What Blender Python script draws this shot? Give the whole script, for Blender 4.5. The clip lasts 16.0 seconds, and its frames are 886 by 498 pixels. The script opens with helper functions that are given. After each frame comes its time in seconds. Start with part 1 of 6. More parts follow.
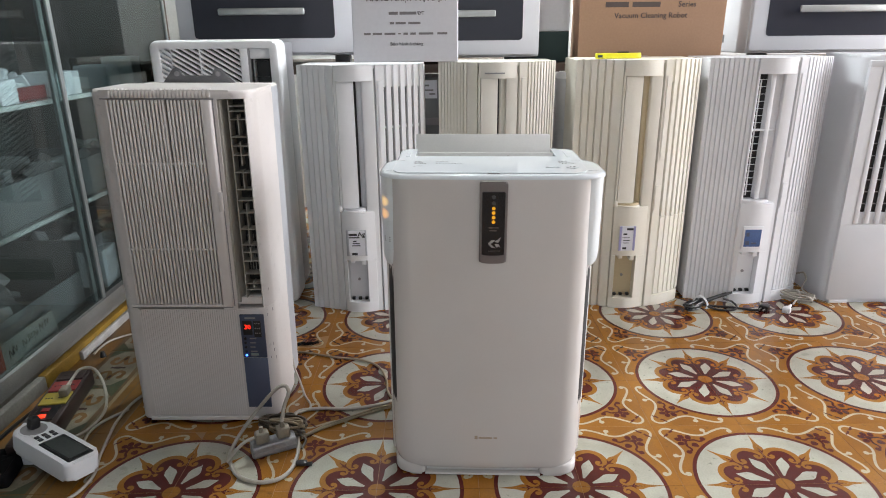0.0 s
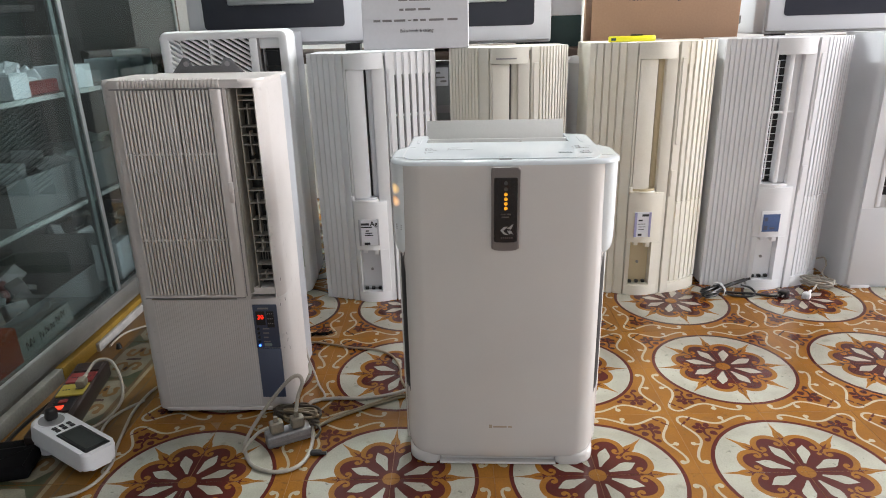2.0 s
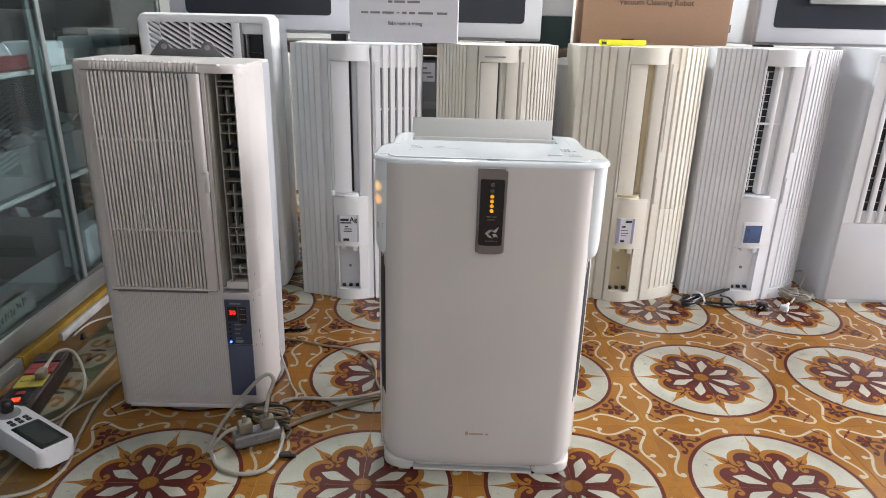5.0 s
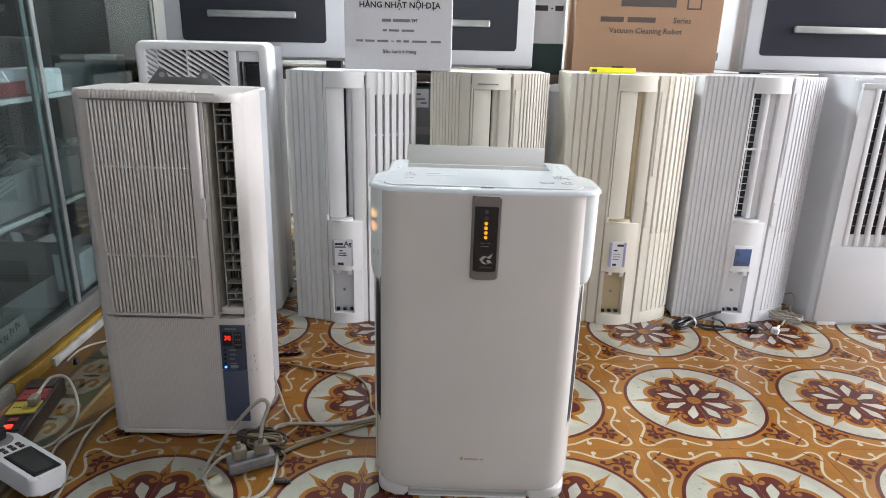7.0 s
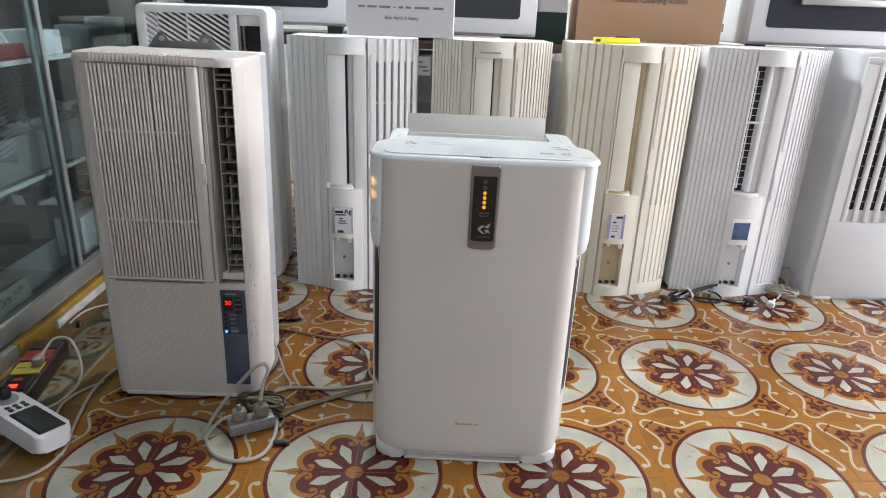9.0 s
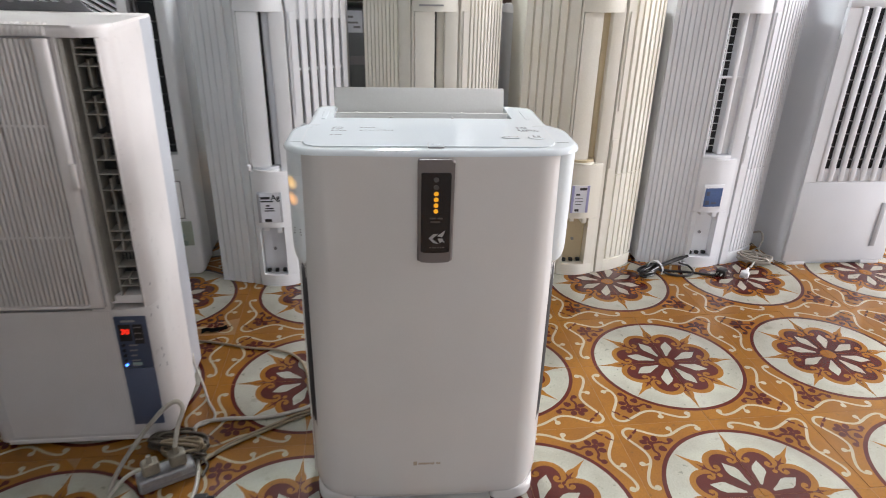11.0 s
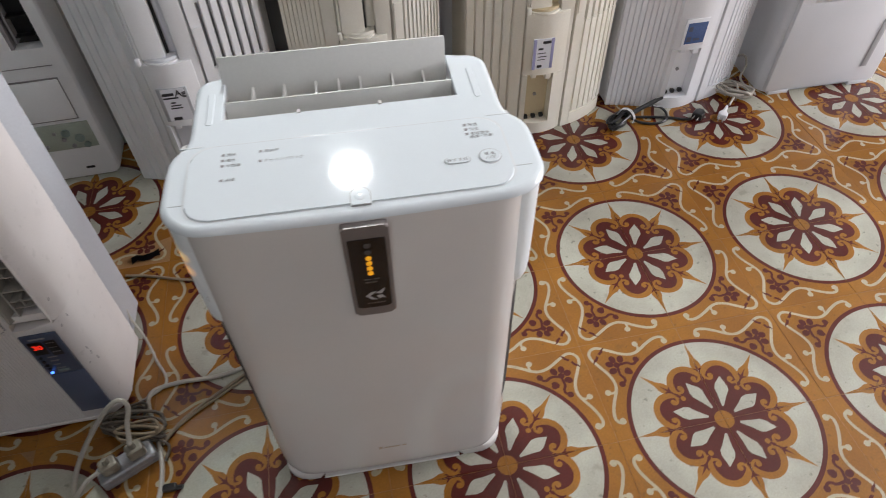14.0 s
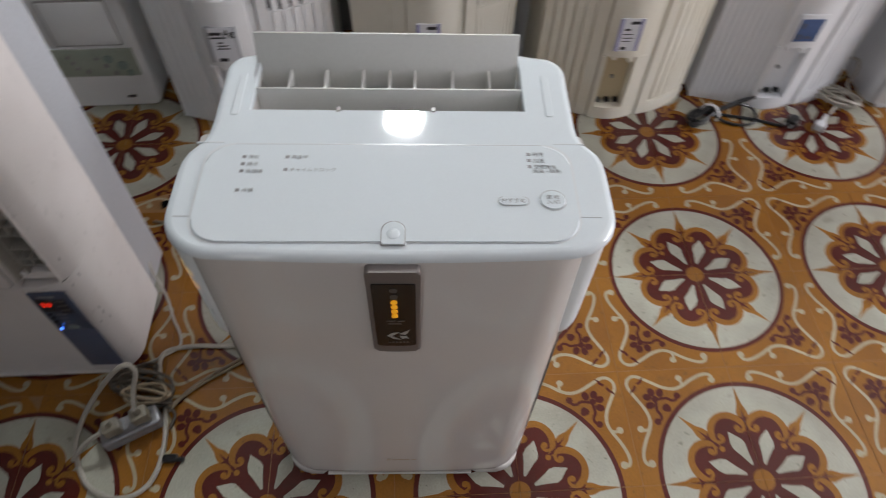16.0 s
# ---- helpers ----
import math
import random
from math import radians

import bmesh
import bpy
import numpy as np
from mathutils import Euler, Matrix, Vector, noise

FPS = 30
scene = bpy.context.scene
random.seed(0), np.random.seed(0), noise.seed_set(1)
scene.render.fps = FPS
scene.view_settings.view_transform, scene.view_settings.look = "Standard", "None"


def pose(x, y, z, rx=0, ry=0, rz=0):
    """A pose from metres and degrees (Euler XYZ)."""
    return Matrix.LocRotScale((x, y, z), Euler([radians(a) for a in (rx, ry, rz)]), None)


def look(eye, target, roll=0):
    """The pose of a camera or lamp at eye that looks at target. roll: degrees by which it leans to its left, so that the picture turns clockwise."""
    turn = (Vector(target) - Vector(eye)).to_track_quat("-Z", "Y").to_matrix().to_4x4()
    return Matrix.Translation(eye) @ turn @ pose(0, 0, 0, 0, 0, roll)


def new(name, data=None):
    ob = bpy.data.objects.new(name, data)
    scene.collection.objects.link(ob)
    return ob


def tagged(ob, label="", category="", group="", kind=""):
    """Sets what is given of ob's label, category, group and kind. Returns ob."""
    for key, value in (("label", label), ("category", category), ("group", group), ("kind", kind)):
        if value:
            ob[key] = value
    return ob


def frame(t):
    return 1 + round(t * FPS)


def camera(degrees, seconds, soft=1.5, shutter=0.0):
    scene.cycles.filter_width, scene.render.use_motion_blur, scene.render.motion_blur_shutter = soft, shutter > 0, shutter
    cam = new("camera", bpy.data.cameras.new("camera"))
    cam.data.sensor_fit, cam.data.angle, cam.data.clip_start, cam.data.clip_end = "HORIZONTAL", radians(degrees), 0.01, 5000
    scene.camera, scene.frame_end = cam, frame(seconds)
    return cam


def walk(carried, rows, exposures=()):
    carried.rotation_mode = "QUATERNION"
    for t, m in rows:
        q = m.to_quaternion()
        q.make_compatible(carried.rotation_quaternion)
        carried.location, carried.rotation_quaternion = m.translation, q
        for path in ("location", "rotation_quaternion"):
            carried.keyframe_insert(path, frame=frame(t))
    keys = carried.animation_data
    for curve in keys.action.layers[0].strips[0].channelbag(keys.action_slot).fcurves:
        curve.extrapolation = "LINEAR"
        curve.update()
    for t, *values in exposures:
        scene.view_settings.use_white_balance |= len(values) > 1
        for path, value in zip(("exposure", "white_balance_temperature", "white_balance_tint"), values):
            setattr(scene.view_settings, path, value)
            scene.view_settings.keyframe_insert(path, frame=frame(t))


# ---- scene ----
cam = camera(69.2, 16.0, soft=0.95, shutter=0.5)
PATH = [
    (0, (-0.671, -1.437, 0.846), (-0.661, 0.457, 0.204), -0.6),
    (0.5, (-0.676, -1.437, 0.849), (-0.672, 0.458, 0.209), -0.3),
    (1, (-0.669, -1.432, 0.842), (-0.68, 0.46, 0.194), -1.1),
    (1.5, (-0.67, -1.43, 0.838), (-0.695, 0.453, 0.164), -1.5),
    (2, (-0.667, -1.426, 0.837), (-0.702, 0.459, 0.167), -1.7),
    (2.5, (-0.664, -1.421, 0.831), (-0.725, 0.454, 0.138), -2.0),
    (3, (-0.668, -1.409, 0.832), (-0.761, 0.446, 0.089), -1.9),
    (3.5, (-0.68, -1.417, 0.839), (-0.762, 0.444, 0.111), -1.4),
    (4, (-0.671, -1.415, 0.82), (-0.742, 0.434, 0.061), -0.6),
    (4.5, (-0.671, -1.392, 0.814), (-0.629, 0.488, 0.133), 1.5),
    (4.7, (-0.673, -1.389, 0.826), (-0.64, 0.49, 0.143), 1.2),
    (7, (-0.679, -1.4, 0.846), (-0.623, 0.501, 0.228), 1.3),
    (7.5, (-0.68, -1.401, 0.841), (-0.632, 0.499, 0.218), 1.6),
    (8, (-0.678, -1.395, 0.839), (-0.637, 0.499, 0.196), 1.6),
    (8.5, (-0.681, -1.393, 0.829), (-0.625, 0.495, 0.173), 2.2),
    (8.7, (-0.676, -1.413, 0.848), (-0.623, 0.468, 0.171), 2.2),
    (10.8, (-0.673, -1.212, 0.842), (-0.514, 0.606, 0.02), 0.4),
    (11, (-0.662, -1.164, 0.846), (-0.446, 0.638, 0.007), 1.2),
    (11.5, (-0.661, -0.987, 0.813), (-0.397, 0.731, -0.176), 0.7),
    (12, (-0.666, -0.857, 0.883), (-0.41, 0.664, -0.39), 3.5),
    (12.5, (-0.682, -0.869, 1.065), (-0.389, 0.524, -0.34), 3.0),
    (13, (-0.754, -0.895, 1.096), (-0.422, 0.434, -0.361), 0.8),
    (13.5, (-0.693, -0.856, 1.08), (-0.359, 0.44, -0.406), 1.0),
    (14, (-0.583, -0.817, 1.067), (-0.335, 0.48, -0.435), -1.3),
    (14.5, (-0.549, -0.782, 1.052), (-0.293, 0.499, -0.462), -0.2),
    (15, (-0.57, -0.737, 1.071), (-0.256, 0.473, -0.491), 3.5),
    (15.5, (-0.596, -0.691, 1.071), (-0.271, 0.456, -0.535), 4.4),
    (16, (-0.56, -0.672, 1.057), (-0.463, 0.488, -0.569), 2.0),
]
walk(cam, [(t, look(eye, target, roll)) for t, eye, target, roll in PATH], [(0, 0.16, 6850, 12), (2, 0.18, 6950, 12), (3.5, 0.26, 6950, 13), (4.5, 0.24, 6900, 13), (7, 0.24, 6700, 11), (8.5, 0.26, 6750, 11), (11, 0.16, 6780, 13), (12.5, 0.04, 6850, 14), (14, -0.19, 6850, 14), (15, -0.46, 6850, 14), (16, -0.56, 6850, 14)])

# ---- light ----
world = bpy.data.worlds.new("sky")
scene.world = world
world.use_nodes = True
wn, wl = world.node_tree.nodes, world.node_tree.links
sky = wn.new("ShaderNodeTexSky")
sky.sky_type, sky.sun_disc = "NISHITA", False
sky.sun_elevation, sky.sun_rotation = radians(50), radians(80)
wl.new(sky.outputs[0], wn["Background"].inputs[0])
wn["Background"].inputs[1].default_value = 0.12
sun = new("sun", bpy.data.lights.new("sun", "SUN"))
sun.data.energy, sun.data.angle, sun.data.color = 0.6, radians(15), (1, 0.97, 0.92)
sun.matrix_world = look((6, -1, 7), (0, 0, 0))


def window_light(name, w, h, watts, m, color=(1, 1, 1)):
    lamp = new(name, bpy.data.lights.new(name, "AREA"))
    lamp.data.shape, lamp.data.size, lamp.data.size_y = "RECTANGLE", w, h
    lamp.data.energy, lamp.data.color = watts, color
    lamp.matrix_world = m
    return lamp


window_light("shopfront_daylight", 2.2, 2.1, 190, look((3.35, -0.05, 1.4), (0, 0.0, 0.6)), (0.92, 0.94, 1.0))
# Added lamp in an unseen west opening, to brighten west-facing sides.
window_light("added_west_daylight", 1.4, 2.1, 48, look((-2.45, -3.35, 1.3), (0.3, 0.2, 0.5)), (0.90, 0.94, 1.0))
window_light("entrance_daylight", 3.0, 2.1, 4, look((0.25, -4.45, 1.35), (-0.1, 0, 0.6)), (0.92, 0.94, 1.0))

# ---- helpers of the scene ----
def material(name, color, rough=0.4, metal=0.0, var=0.12, scale=6.0, bump=0.03, fine=300.0, tint=None, spec=0.5, coat=0.0, specks=0.0):
    """A surface with broad blotches, fine grain and a slight relief."""
    m = bpy.data.materials.new(name)
    m.use_nodes = True
    n, l = m.node_tree.nodes, m.node_tree.links
    p = n["Principled BSDF"]
    p.inputs["Roughness"].default_value, p.inputs["Metallic"].default_value = rough, metal
    p.inputs["Specular IOR Level"].default_value = spec
    p.inputs["Coat Weight"].default_value = coat
    p.inputs["Coat Roughness"].default_value = 0.08
    tc = n.new("ShaderNodeTexCoord")
    big, small = n.new("ShaderNodeTexNoise"), n.new("ShaderNodeTexNoise")
    big.inputs["Scale"].default_value, big.inputs["Detail"].default_value = scale, 5
    small.inputs["Scale"].default_value, small.inputs["Detail"].default_value = fine, 3
    l.new(tc.outputs["Object"], big.inputs[0]), l.new(tc.outputs["Object"], small.inputs[0])
    ramp = n.new("ShaderNodeValToRGB")
    ramp.color_ramp.elements[0].position, ramp.color_ramp.elements[1].position = 0.35, 0.68
    dark = tint or tuple(c * (1 - var) for c in color)
    ramp.color_ramp.elements[0].color, ramp.color_ramp.elements[1].color = (*dark, 1), (*color, 1)
    l.new(big.outputs[0], ramp.inputs[0])
    grain = n.new("ShaderNodeMix")
    grain.data_type, grain.blend_type = "RGBA", "MULTIPLY"
    grain.inputs[0].default_value = min(1, var * 1.5)
    l.new(ramp.outputs[0], grain.inputs[6]), l.new(small.outputs[0], grain.inputs[7])
    last = grain.outputs[2]
    if specks:
        # chips, dirt and dark stains with shapes of their own, laid out over the whole floor
        geo = n.new("ShaderNodeNewGeometry")
        for sc, lo, hi, k in ((70, 0.66, 0.70, specks), (9, 0.56, 0.74, specks * 0.35), (26, 0.64, 0.72, specks * 0.5)):
            ns, rp, mx = n.new("ShaderNodeTexNoise"), n.new("ShaderNodeMapRange"), n.new("ShaderNodeMix")
            ns.inputs["Scale"].default_value, ns.inputs["Detail"].default_value = sc, 3
            rp.inputs[1].default_value, rp.inputs[2].default_value, rp.inputs[4].default_value = lo, hi, k
            mx.data_type, mx.blend_type = "RGBA", "MIX"
            mx.inputs[7].default_value = (color[0] * 0.3 + 0.02, color[1] * 0.3 + 0.016, color[2] * 0.3 + 0.01, 1)
            l.new(geo.outputs["Position"], ns.inputs[0]), l.new(ns.outputs[0], rp.inputs[0]), l.new(rp.outputs[0], mx.inputs[0])
            l.new(last, mx.inputs[6])
            last = mx.outputs[2]
    l.new(last, p.inputs["Base Color"])
    rr = n.new("ShaderNodeMapRange")
    rr.inputs[3].default_value, rr.inputs[4].default_value = rough * 0.8, min(1, rough * 1.25)
    l.new(big.outputs[0], rr.inputs[0]), l.new(rr.outputs[0], p.inputs["Roughness"])
    b = n.new("ShaderNodeBump")
    b.inputs["Strength"].default_value, b.inputs["Distance"].default_value = bump, 0.002
    l.new(small.outputs[0], b.inputs["Height"]), l.new(b.outputs[0], p.inputs["Normal"])
    return m


def glow(name, color, strength):
    m = bpy.data.materials.new(name)
    m.use_nodes = True
    p = m.node_tree.nodes["Principled BSDF"]
    p.inputs["Base Color"].default_value = (*color, 1)
    p.inputs["Emission Color"].default_value = (*color, 1)
    p.inputs["Emission Strength"].default_value = strength
    return m


def soft_glow(name, color, strength):
    """A lamp behind milky plastic: brightest in its middle."""
    m = glow(name, color, strength)
    n, l = m.node_tree.nodes, m.node_tree.links
    p = n["Principled BSDF"]
    p.inputs["Base Color"].default_value = (0.76, 0.80, 0.82, 1)
    tc, mp, g, mr = n.new("ShaderNodeTexCoord"), n.new("ShaderNodeMapping"), n.new("ShaderNodeTexGradient"), n.new("ShaderNodeMapRange")
    g.gradient_type = "SPHERICAL"
    mp.inputs["Location"].default_value, mp.inputs["Scale"].default_value = (-0.95, -0.95, -0.95), (1.9, 1.9, 1.9)
    mr.inputs[2].default_value, mr.inputs[4].default_value = 0.7, strength
    l.new(tc.outputs["Generated"], mp.inputs[0]), l.new(mp.outputs[0], g.inputs[0]), l.new(g.outputs[1], mr.inputs[0]), l.new(mr.outputs[0], p.inputs["Emission Strength"])
    return m


def glass(name, color=(0.9, 0.96, 0.94), haze=0.0):
    """Clear glass with a thin uneven pale film that stands in for reflected haze."""
    m = bpy.data.materials.new(name)
    m.use_nodes = True
    n, l = m.node_tree.nodes, m.node_tree.links
    p, out = n["Principled BSDF"], n["Material Output"]
    p.inputs["Base Color"].default_value = (*color, 1)
    p.inputs["Transmission Weight"].default_value, p.inputs["Roughness"].default_value, p.inputs["IOR"].default_value = 1.0, 0.0, 1.45
    film, veil, tc, ns, mr = n.new("ShaderNodeBsdfDiffuse"), n.new("ShaderNodeMixShader"), n.new("ShaderNodeTexCoord"), n.new("ShaderNodeTexNoise"), n.new("ShaderNodeMapRange")
    film.inputs[0].default_value = (0.62, 0.68, 0.68, 1)
    ns.inputs["Scale"].default_value, ns.inputs["Detail"].default_value = 5, 6
    mr.inputs[3].default_value, mr.inputs[4].default_value = haze * 0.3, haze * 1.7
    l.new(tc.outputs["Object"], ns.inputs[0]), l.new(ns.outputs[0], mr.inputs[0]), l.new(mr.outputs[0], veil.inputs[0])
    l.new(p.outputs[0], veil.inputs[1]), l.new(film.outputs[0], veil.inputs[2]), l.new(veil.outputs[0], out.inputs[0])
    return m


def finish(bm, name, mats, angle=35):
    """A mesh with soft shading and sharp creases."""
    bmesh.ops.recalc_face_normals(bm, faces=bm.faces)
    for f in bm.faces:
        f.smooth = True
    for e in bm.edges:
        flat_cap = any(len(f.verts) > 10 for f in e.link_faces)
        if len(e.link_faces) == 2 and e.calc_face_angle(0) > radians(3 if flat_cap else angle):
            e.smooth = False
    me = bpy.data.meshes.new(name)
    bm.to_mesh(me)
    bm.free()
    for m in mats if isinstance(mats, (list, tuple)) else [mats]:
        me.materials.append(m)
    return me


def part(name, bm, mat, parent=None, label="", angle=35):
    ob = new(name, finish(bm, name, mat, angle))
    ob.parent = parent
    if label:
        ob["label"] = label
    return ob


def thing(name, m, label, category, group=""):
    ob = new(name)
    ob.empty_display_size = 0.05
    ob.matrix_world = m
    return tagged(ob, label, category, group)


def setting(name, bm, mat, label="", category=""):
    return tagged(part(name, bm, mat), label, category, kind="structure")


def box(x0, y0, z0, x1, y1, z1, r=0.0, seg=2, into=None):
    bm = into or bmesh.new()
    made = bmesh.ops.create_cube(bm, size=1)
    vs = made["verts"]
    for v in vs:
        v.co = Vector((x0 if v.co.x < 0 else x1, y0 if v.co.y < 0 else y1, z0 if v.co.z < 0 else z1))
    if r:
        es = list({e for v in vs for e in v.link_edges})
        bmesh.ops.bevel(bm, geom=es, offset=r, segments=seg, affect="EDGES", profile=0.5)
    return bm


def prism(pts, z0, z1, bevel=0.0, seg=2, into=None, top_only=False):
    """Extrudes a plan outline from z0 to z1, its rims rounded by bevel."""
    bm = into or bmesh.new()
    lo = [bm.verts.new((x, y, z0)) for x, y in pts]
    hi = [bm.verts.new((x, y, z1)) for x, y in pts]
    n = len(pts)
    for i in range(n):
        bm.faces.new((lo[i], lo[(i + 1) % n], hi[(i + 1) % n], hi[i]))
    a, b = bm.faces.new(lo[::-1]), bm.faces.new(hi)
    if bevel:
        es = list(b.edges) + ([] if top_only else list(a.edges))
        bmesh.ops.bevel(bm, geom=es, offset=bevel, segments=seg, affect="EDGES", profile=0.5)
    return bm


def soft_prism(pts, z0, z1, r, seg=4, crisp=()):
    """Extrudes a dense outline, its top rim rounded by r, but hardly at the crisp points."""
    bm = bmesh.new()
    n = len(pts)
    norm = []
    for i in range(n):
        a, b, c = Vector(pts[i - 1]), Vector(pts[i]), Vector(pts[(i + 1) % n])
        u, v = (b - a).normalized(), (c - b).normalized()
        m = Vector((-(u.y + v.y), u.x + v.x)).normalized()
        k = max(0.5, m.dot(Vector((-v.y, v.x))))
        norm.append(m / k * (0.12 if pts[i] in crisp else 1))
    rings = [[bm.verts.new((x, y, z0)) for x, y in pts]]
    for s in range(seg + 1):
        t = math.pi / 2 * s / seg
        d, z = r * (1 - math.cos(t)), z1 - r + r * math.sin(t)
        rings.append([bm.verts.new((p[0] + q.x * d, p[1] + q.y * d, z)) for p, q in zip(pts, norm)])
    for a, b in zip(rings, rings[1:]):
        for i in range(n):
            bm.faces.new((a[i], a[(i + 1) % n], b[(i + 1) % n], b[i]))
    bm.faces.new(rings[0][::-1]), bm.faces.new(rings[-1])
    return bm


def rounded(x0, y0, x1, y1, r, seg=6, rs=None):
    """Outline of a rectangle with round corners; rs: radii from the lower left, anticlockwise."""
    out = []
    for (cx, cy, sx, sy, a0), rad in zip(((x0, y0, 1, 1, 180), (x1, y0, -1, 1, 270), (x1, y1, -1, -1, 0), (x0, y1, 1, -1, 90)), rs or [r] * 4):
        if rad <= 0:
            out.append((cx, cy))
            continue
        for k in range(seg + 1):
            a = radians(a0 + 90 * k / seg)
            out.append((cx + sx * rad + rad * math.cos(a), cy + sy * rad + rad * math.sin(a)))
    return out


def cylinder(c, r, h, axis="z", seg=20, r2=None, into=None):
    bm = into or bmesh.new()
    turn = {"z": Matrix(), "y": Matrix.Rotation(radians(-90), 4, "X"), "x": Matrix.Rotation(radians(90), 4, "Y")}[axis]
    m = Matrix.Translation(c) @ turn @ Matrix.Translation((0, 0, h / 2))
    bmesh.ops.create_cone(bm, cap_ends=True, segments=seg, radius1=r, radius2=r if r2 is None else r2, depth=h, matrix=m)
    return bm


def smooth_path(pts, steps=6):
    """Catmull-Rom through points."""
    p = [Vector(q) for q in pts]
    p = [2 * p[0] - p[1]] + p + [2 * p[-1] - p[-2]]
    out = []
    for i in range(1, len(p) - 2):
        for k in range(steps):
            t = k / steps
            a, b, c, d = p[i - 1 : i + 3]
            out.append(0.5 * (2 * b + (c - a) * t + (2 * a - 5 * b + 4 * c - d) * t * t + (3 * b - a - 3 * c + d) * t**3))
    return out + [p[-2]]


def tube(pts, r, seg=8, steps=6, into=None):
    """A round cable along points."""
    bm = into or bmesh.new()
    path = smooth_path(pts, steps)
    rings = []
    side = None
    for i, q in enumerate(path):
        d = (path[min(i + 1, len(path) - 1)] - path[max(i - 1, 0)]).normalized()
        if side is None:
            side = d.cross(Vector((0.1, 0.2, 1))).normalized()
        side = (side - d * side.dot(d)).normalized()
        up = d.cross(side)
        rings.append([bm.verts.new(q + r * (math.cos(2 * math.pi * k / seg) * side + math.sin(2 * math.pi * k / seg) * up)) for k in range(seg)])
    for a, b in zip(rings, rings[1:]):
        for k in range(seg):
            bm.faces.new((a[k], a[(k + 1) % seg], b[(k + 1) % seg], b[k]))
    bm.faces.new(rings[0][::-1]), bm.faces.new(rings[-1])
    return bm


def words(text, size, mat, parent, name, m, label="", depth=0.0002, align="CENTER", bold=0.0):
    """Lettering as a thin mesh."""
    cu = bpy.data.curves.new("lettering", "FONT")
    cu.body, cu.size, cu.extrude, cu.align_x, cu.resolution_u, cu.offset = text, size, depth, align, 2, bold
    tmp = bpy.data.objects.new("lettering", cu)
    scene.collection.objects.link(tmp)
    bpy.context.view_layer.update()
    me = bpy.data.meshes.new_from_object(tmp.evaluated_get(bpy.context.evaluated_depsgraph_get()))
    bpy.data.objects.remove(tmp)
    me.materials.clear()
    me.materials.append(mat)
    ob = new(name, me)
    ob.parent = parent
    ob.matrix_local = m
    if label:
        ob["label"] = label
    return ob


def bars(rows, mat, parent, name, m, thick=0.0003):
    """Unreadable print as bars: rows of x0, x1, z0, z1 in the plane of m."""
    for x0, x1, z0, z1 in rows:
        part(name, box(x0, z0, 0, x1, z1, thick), mat, parent).matrix_local = m


def sized(m, across, up=None):
    """A pose with the thing's true size: a factor for its plan and one for its height."""
    return m @ Matrix.Diagonal((across, across, up or across, 1))


# ---- materials ----
OCHRE = material("ochre_cement", (0.374, 0.157, 0.021), 0.22, var=0.28, scale=9, bump=0.05, tint=(0.287, 0.113, 0.017), specks=0.6, spec=0.42)
STRAW = material("straw_cement", (0.495, 0.423, 0.279), 0.32, var=0.2, scale=11, bump=0.05, specks=0.3, spec=0.3)
MAROON = material("maroon_cement", (0.120, 0.019, 0.013), 0.20, var=0.3, scale=9, bump=0.05, specks=0.4, spec=0.4)
CREAM = material("cream_cement", (0.497, 0.488, 0.409), 0.22, var=0.22, scale=11, bump=0.05, tint=(0.386, 0.373, 0.308), specks=0.75, spec=0.42)
GREEN = material("green_cement", (0.070, 0.085, 0.042), 0.36, var=0.3, bump=0.05)
GROUT = material("ochre_grout", (0.40, 0.20, 0.07), 0.7, var=0.3, bump=0.2)
WALL = material("wall_paint", (0.74, 0.75, 0.73), 0.7, var=0.12, scale=2, bump=0.1, fine=120)
CEIL = material("ceiling_paint", (0.84, 0.84, 0.83), 0.8, var=0.06, scale=2)
# Purifier's warm dim front and cool bright deck: fall of light put into colour.
PURE = material("glossy_warm_shaded_plastic", (0.645, 0.622, 0.604), 0.075, var=0.04, bump=0.006, fine=500)
DECK = material("cool_lit_deck_plastic", (0.68, 0.735, 0.77), 0.045, var=0.03, bump=0.002, fine=500)
WARM = material("warm_white_plastic", (0.745, 0.71, 0.70), 0.38, var=0.05, bump=0.03, tint=(0.69, 0.65, 0.635))
WHITE = material("cool_white_plastic", (0.87, 0.88, 0.90), 0.36, var=0.05, bump=0.02)
IVORY = material("ivory_plastic", (0.80, 0.785, 0.72), 0.4, var=0.08, bump=0.02, tint=(0.75, 0.725, 0.64))
YELLOWED = material("yellowed_plastic", (0.86, 0.835, 0.755), 0.38, var=0.1, bump=0.02, tint=(0.82, 0.78, 0.67))
BUFF = material("buff_plastic", (0.66, 0.55, 0.36), 0.4, var=0.12, bump=0.02)
LILAC = material("pale_lilac_plastic", (0.80, 0.812, 0.845), 0.38, var=0.06, bump=0.02)
PALE = material("pale_grey_plastic", (0.72, 0.735, 0.775), 0.36, var=0.06, bump=0.02)
GREY = material("grey_plastic", (0.30, 0.29, 0.30), 0.4, var=0.12)
STEEL = material("painted_steel", (0.52, 0.54, 0.58), 0.42, metal=0.3, var=0.12, scale=3)
BRACKET = material("zinc_steel", (0.22, 0.22, 0.23), 0.45, metal=0.6, var=0.25, scale=12)
ALU = material("brushed_aluminium", (0.62, 0.64, 0.64), 0.35, metal=0.85, var=0.15, scale=14)
BLACK = material("black_plastic", (0.012, 0.012, 0.014), 0.3, var=0.2)
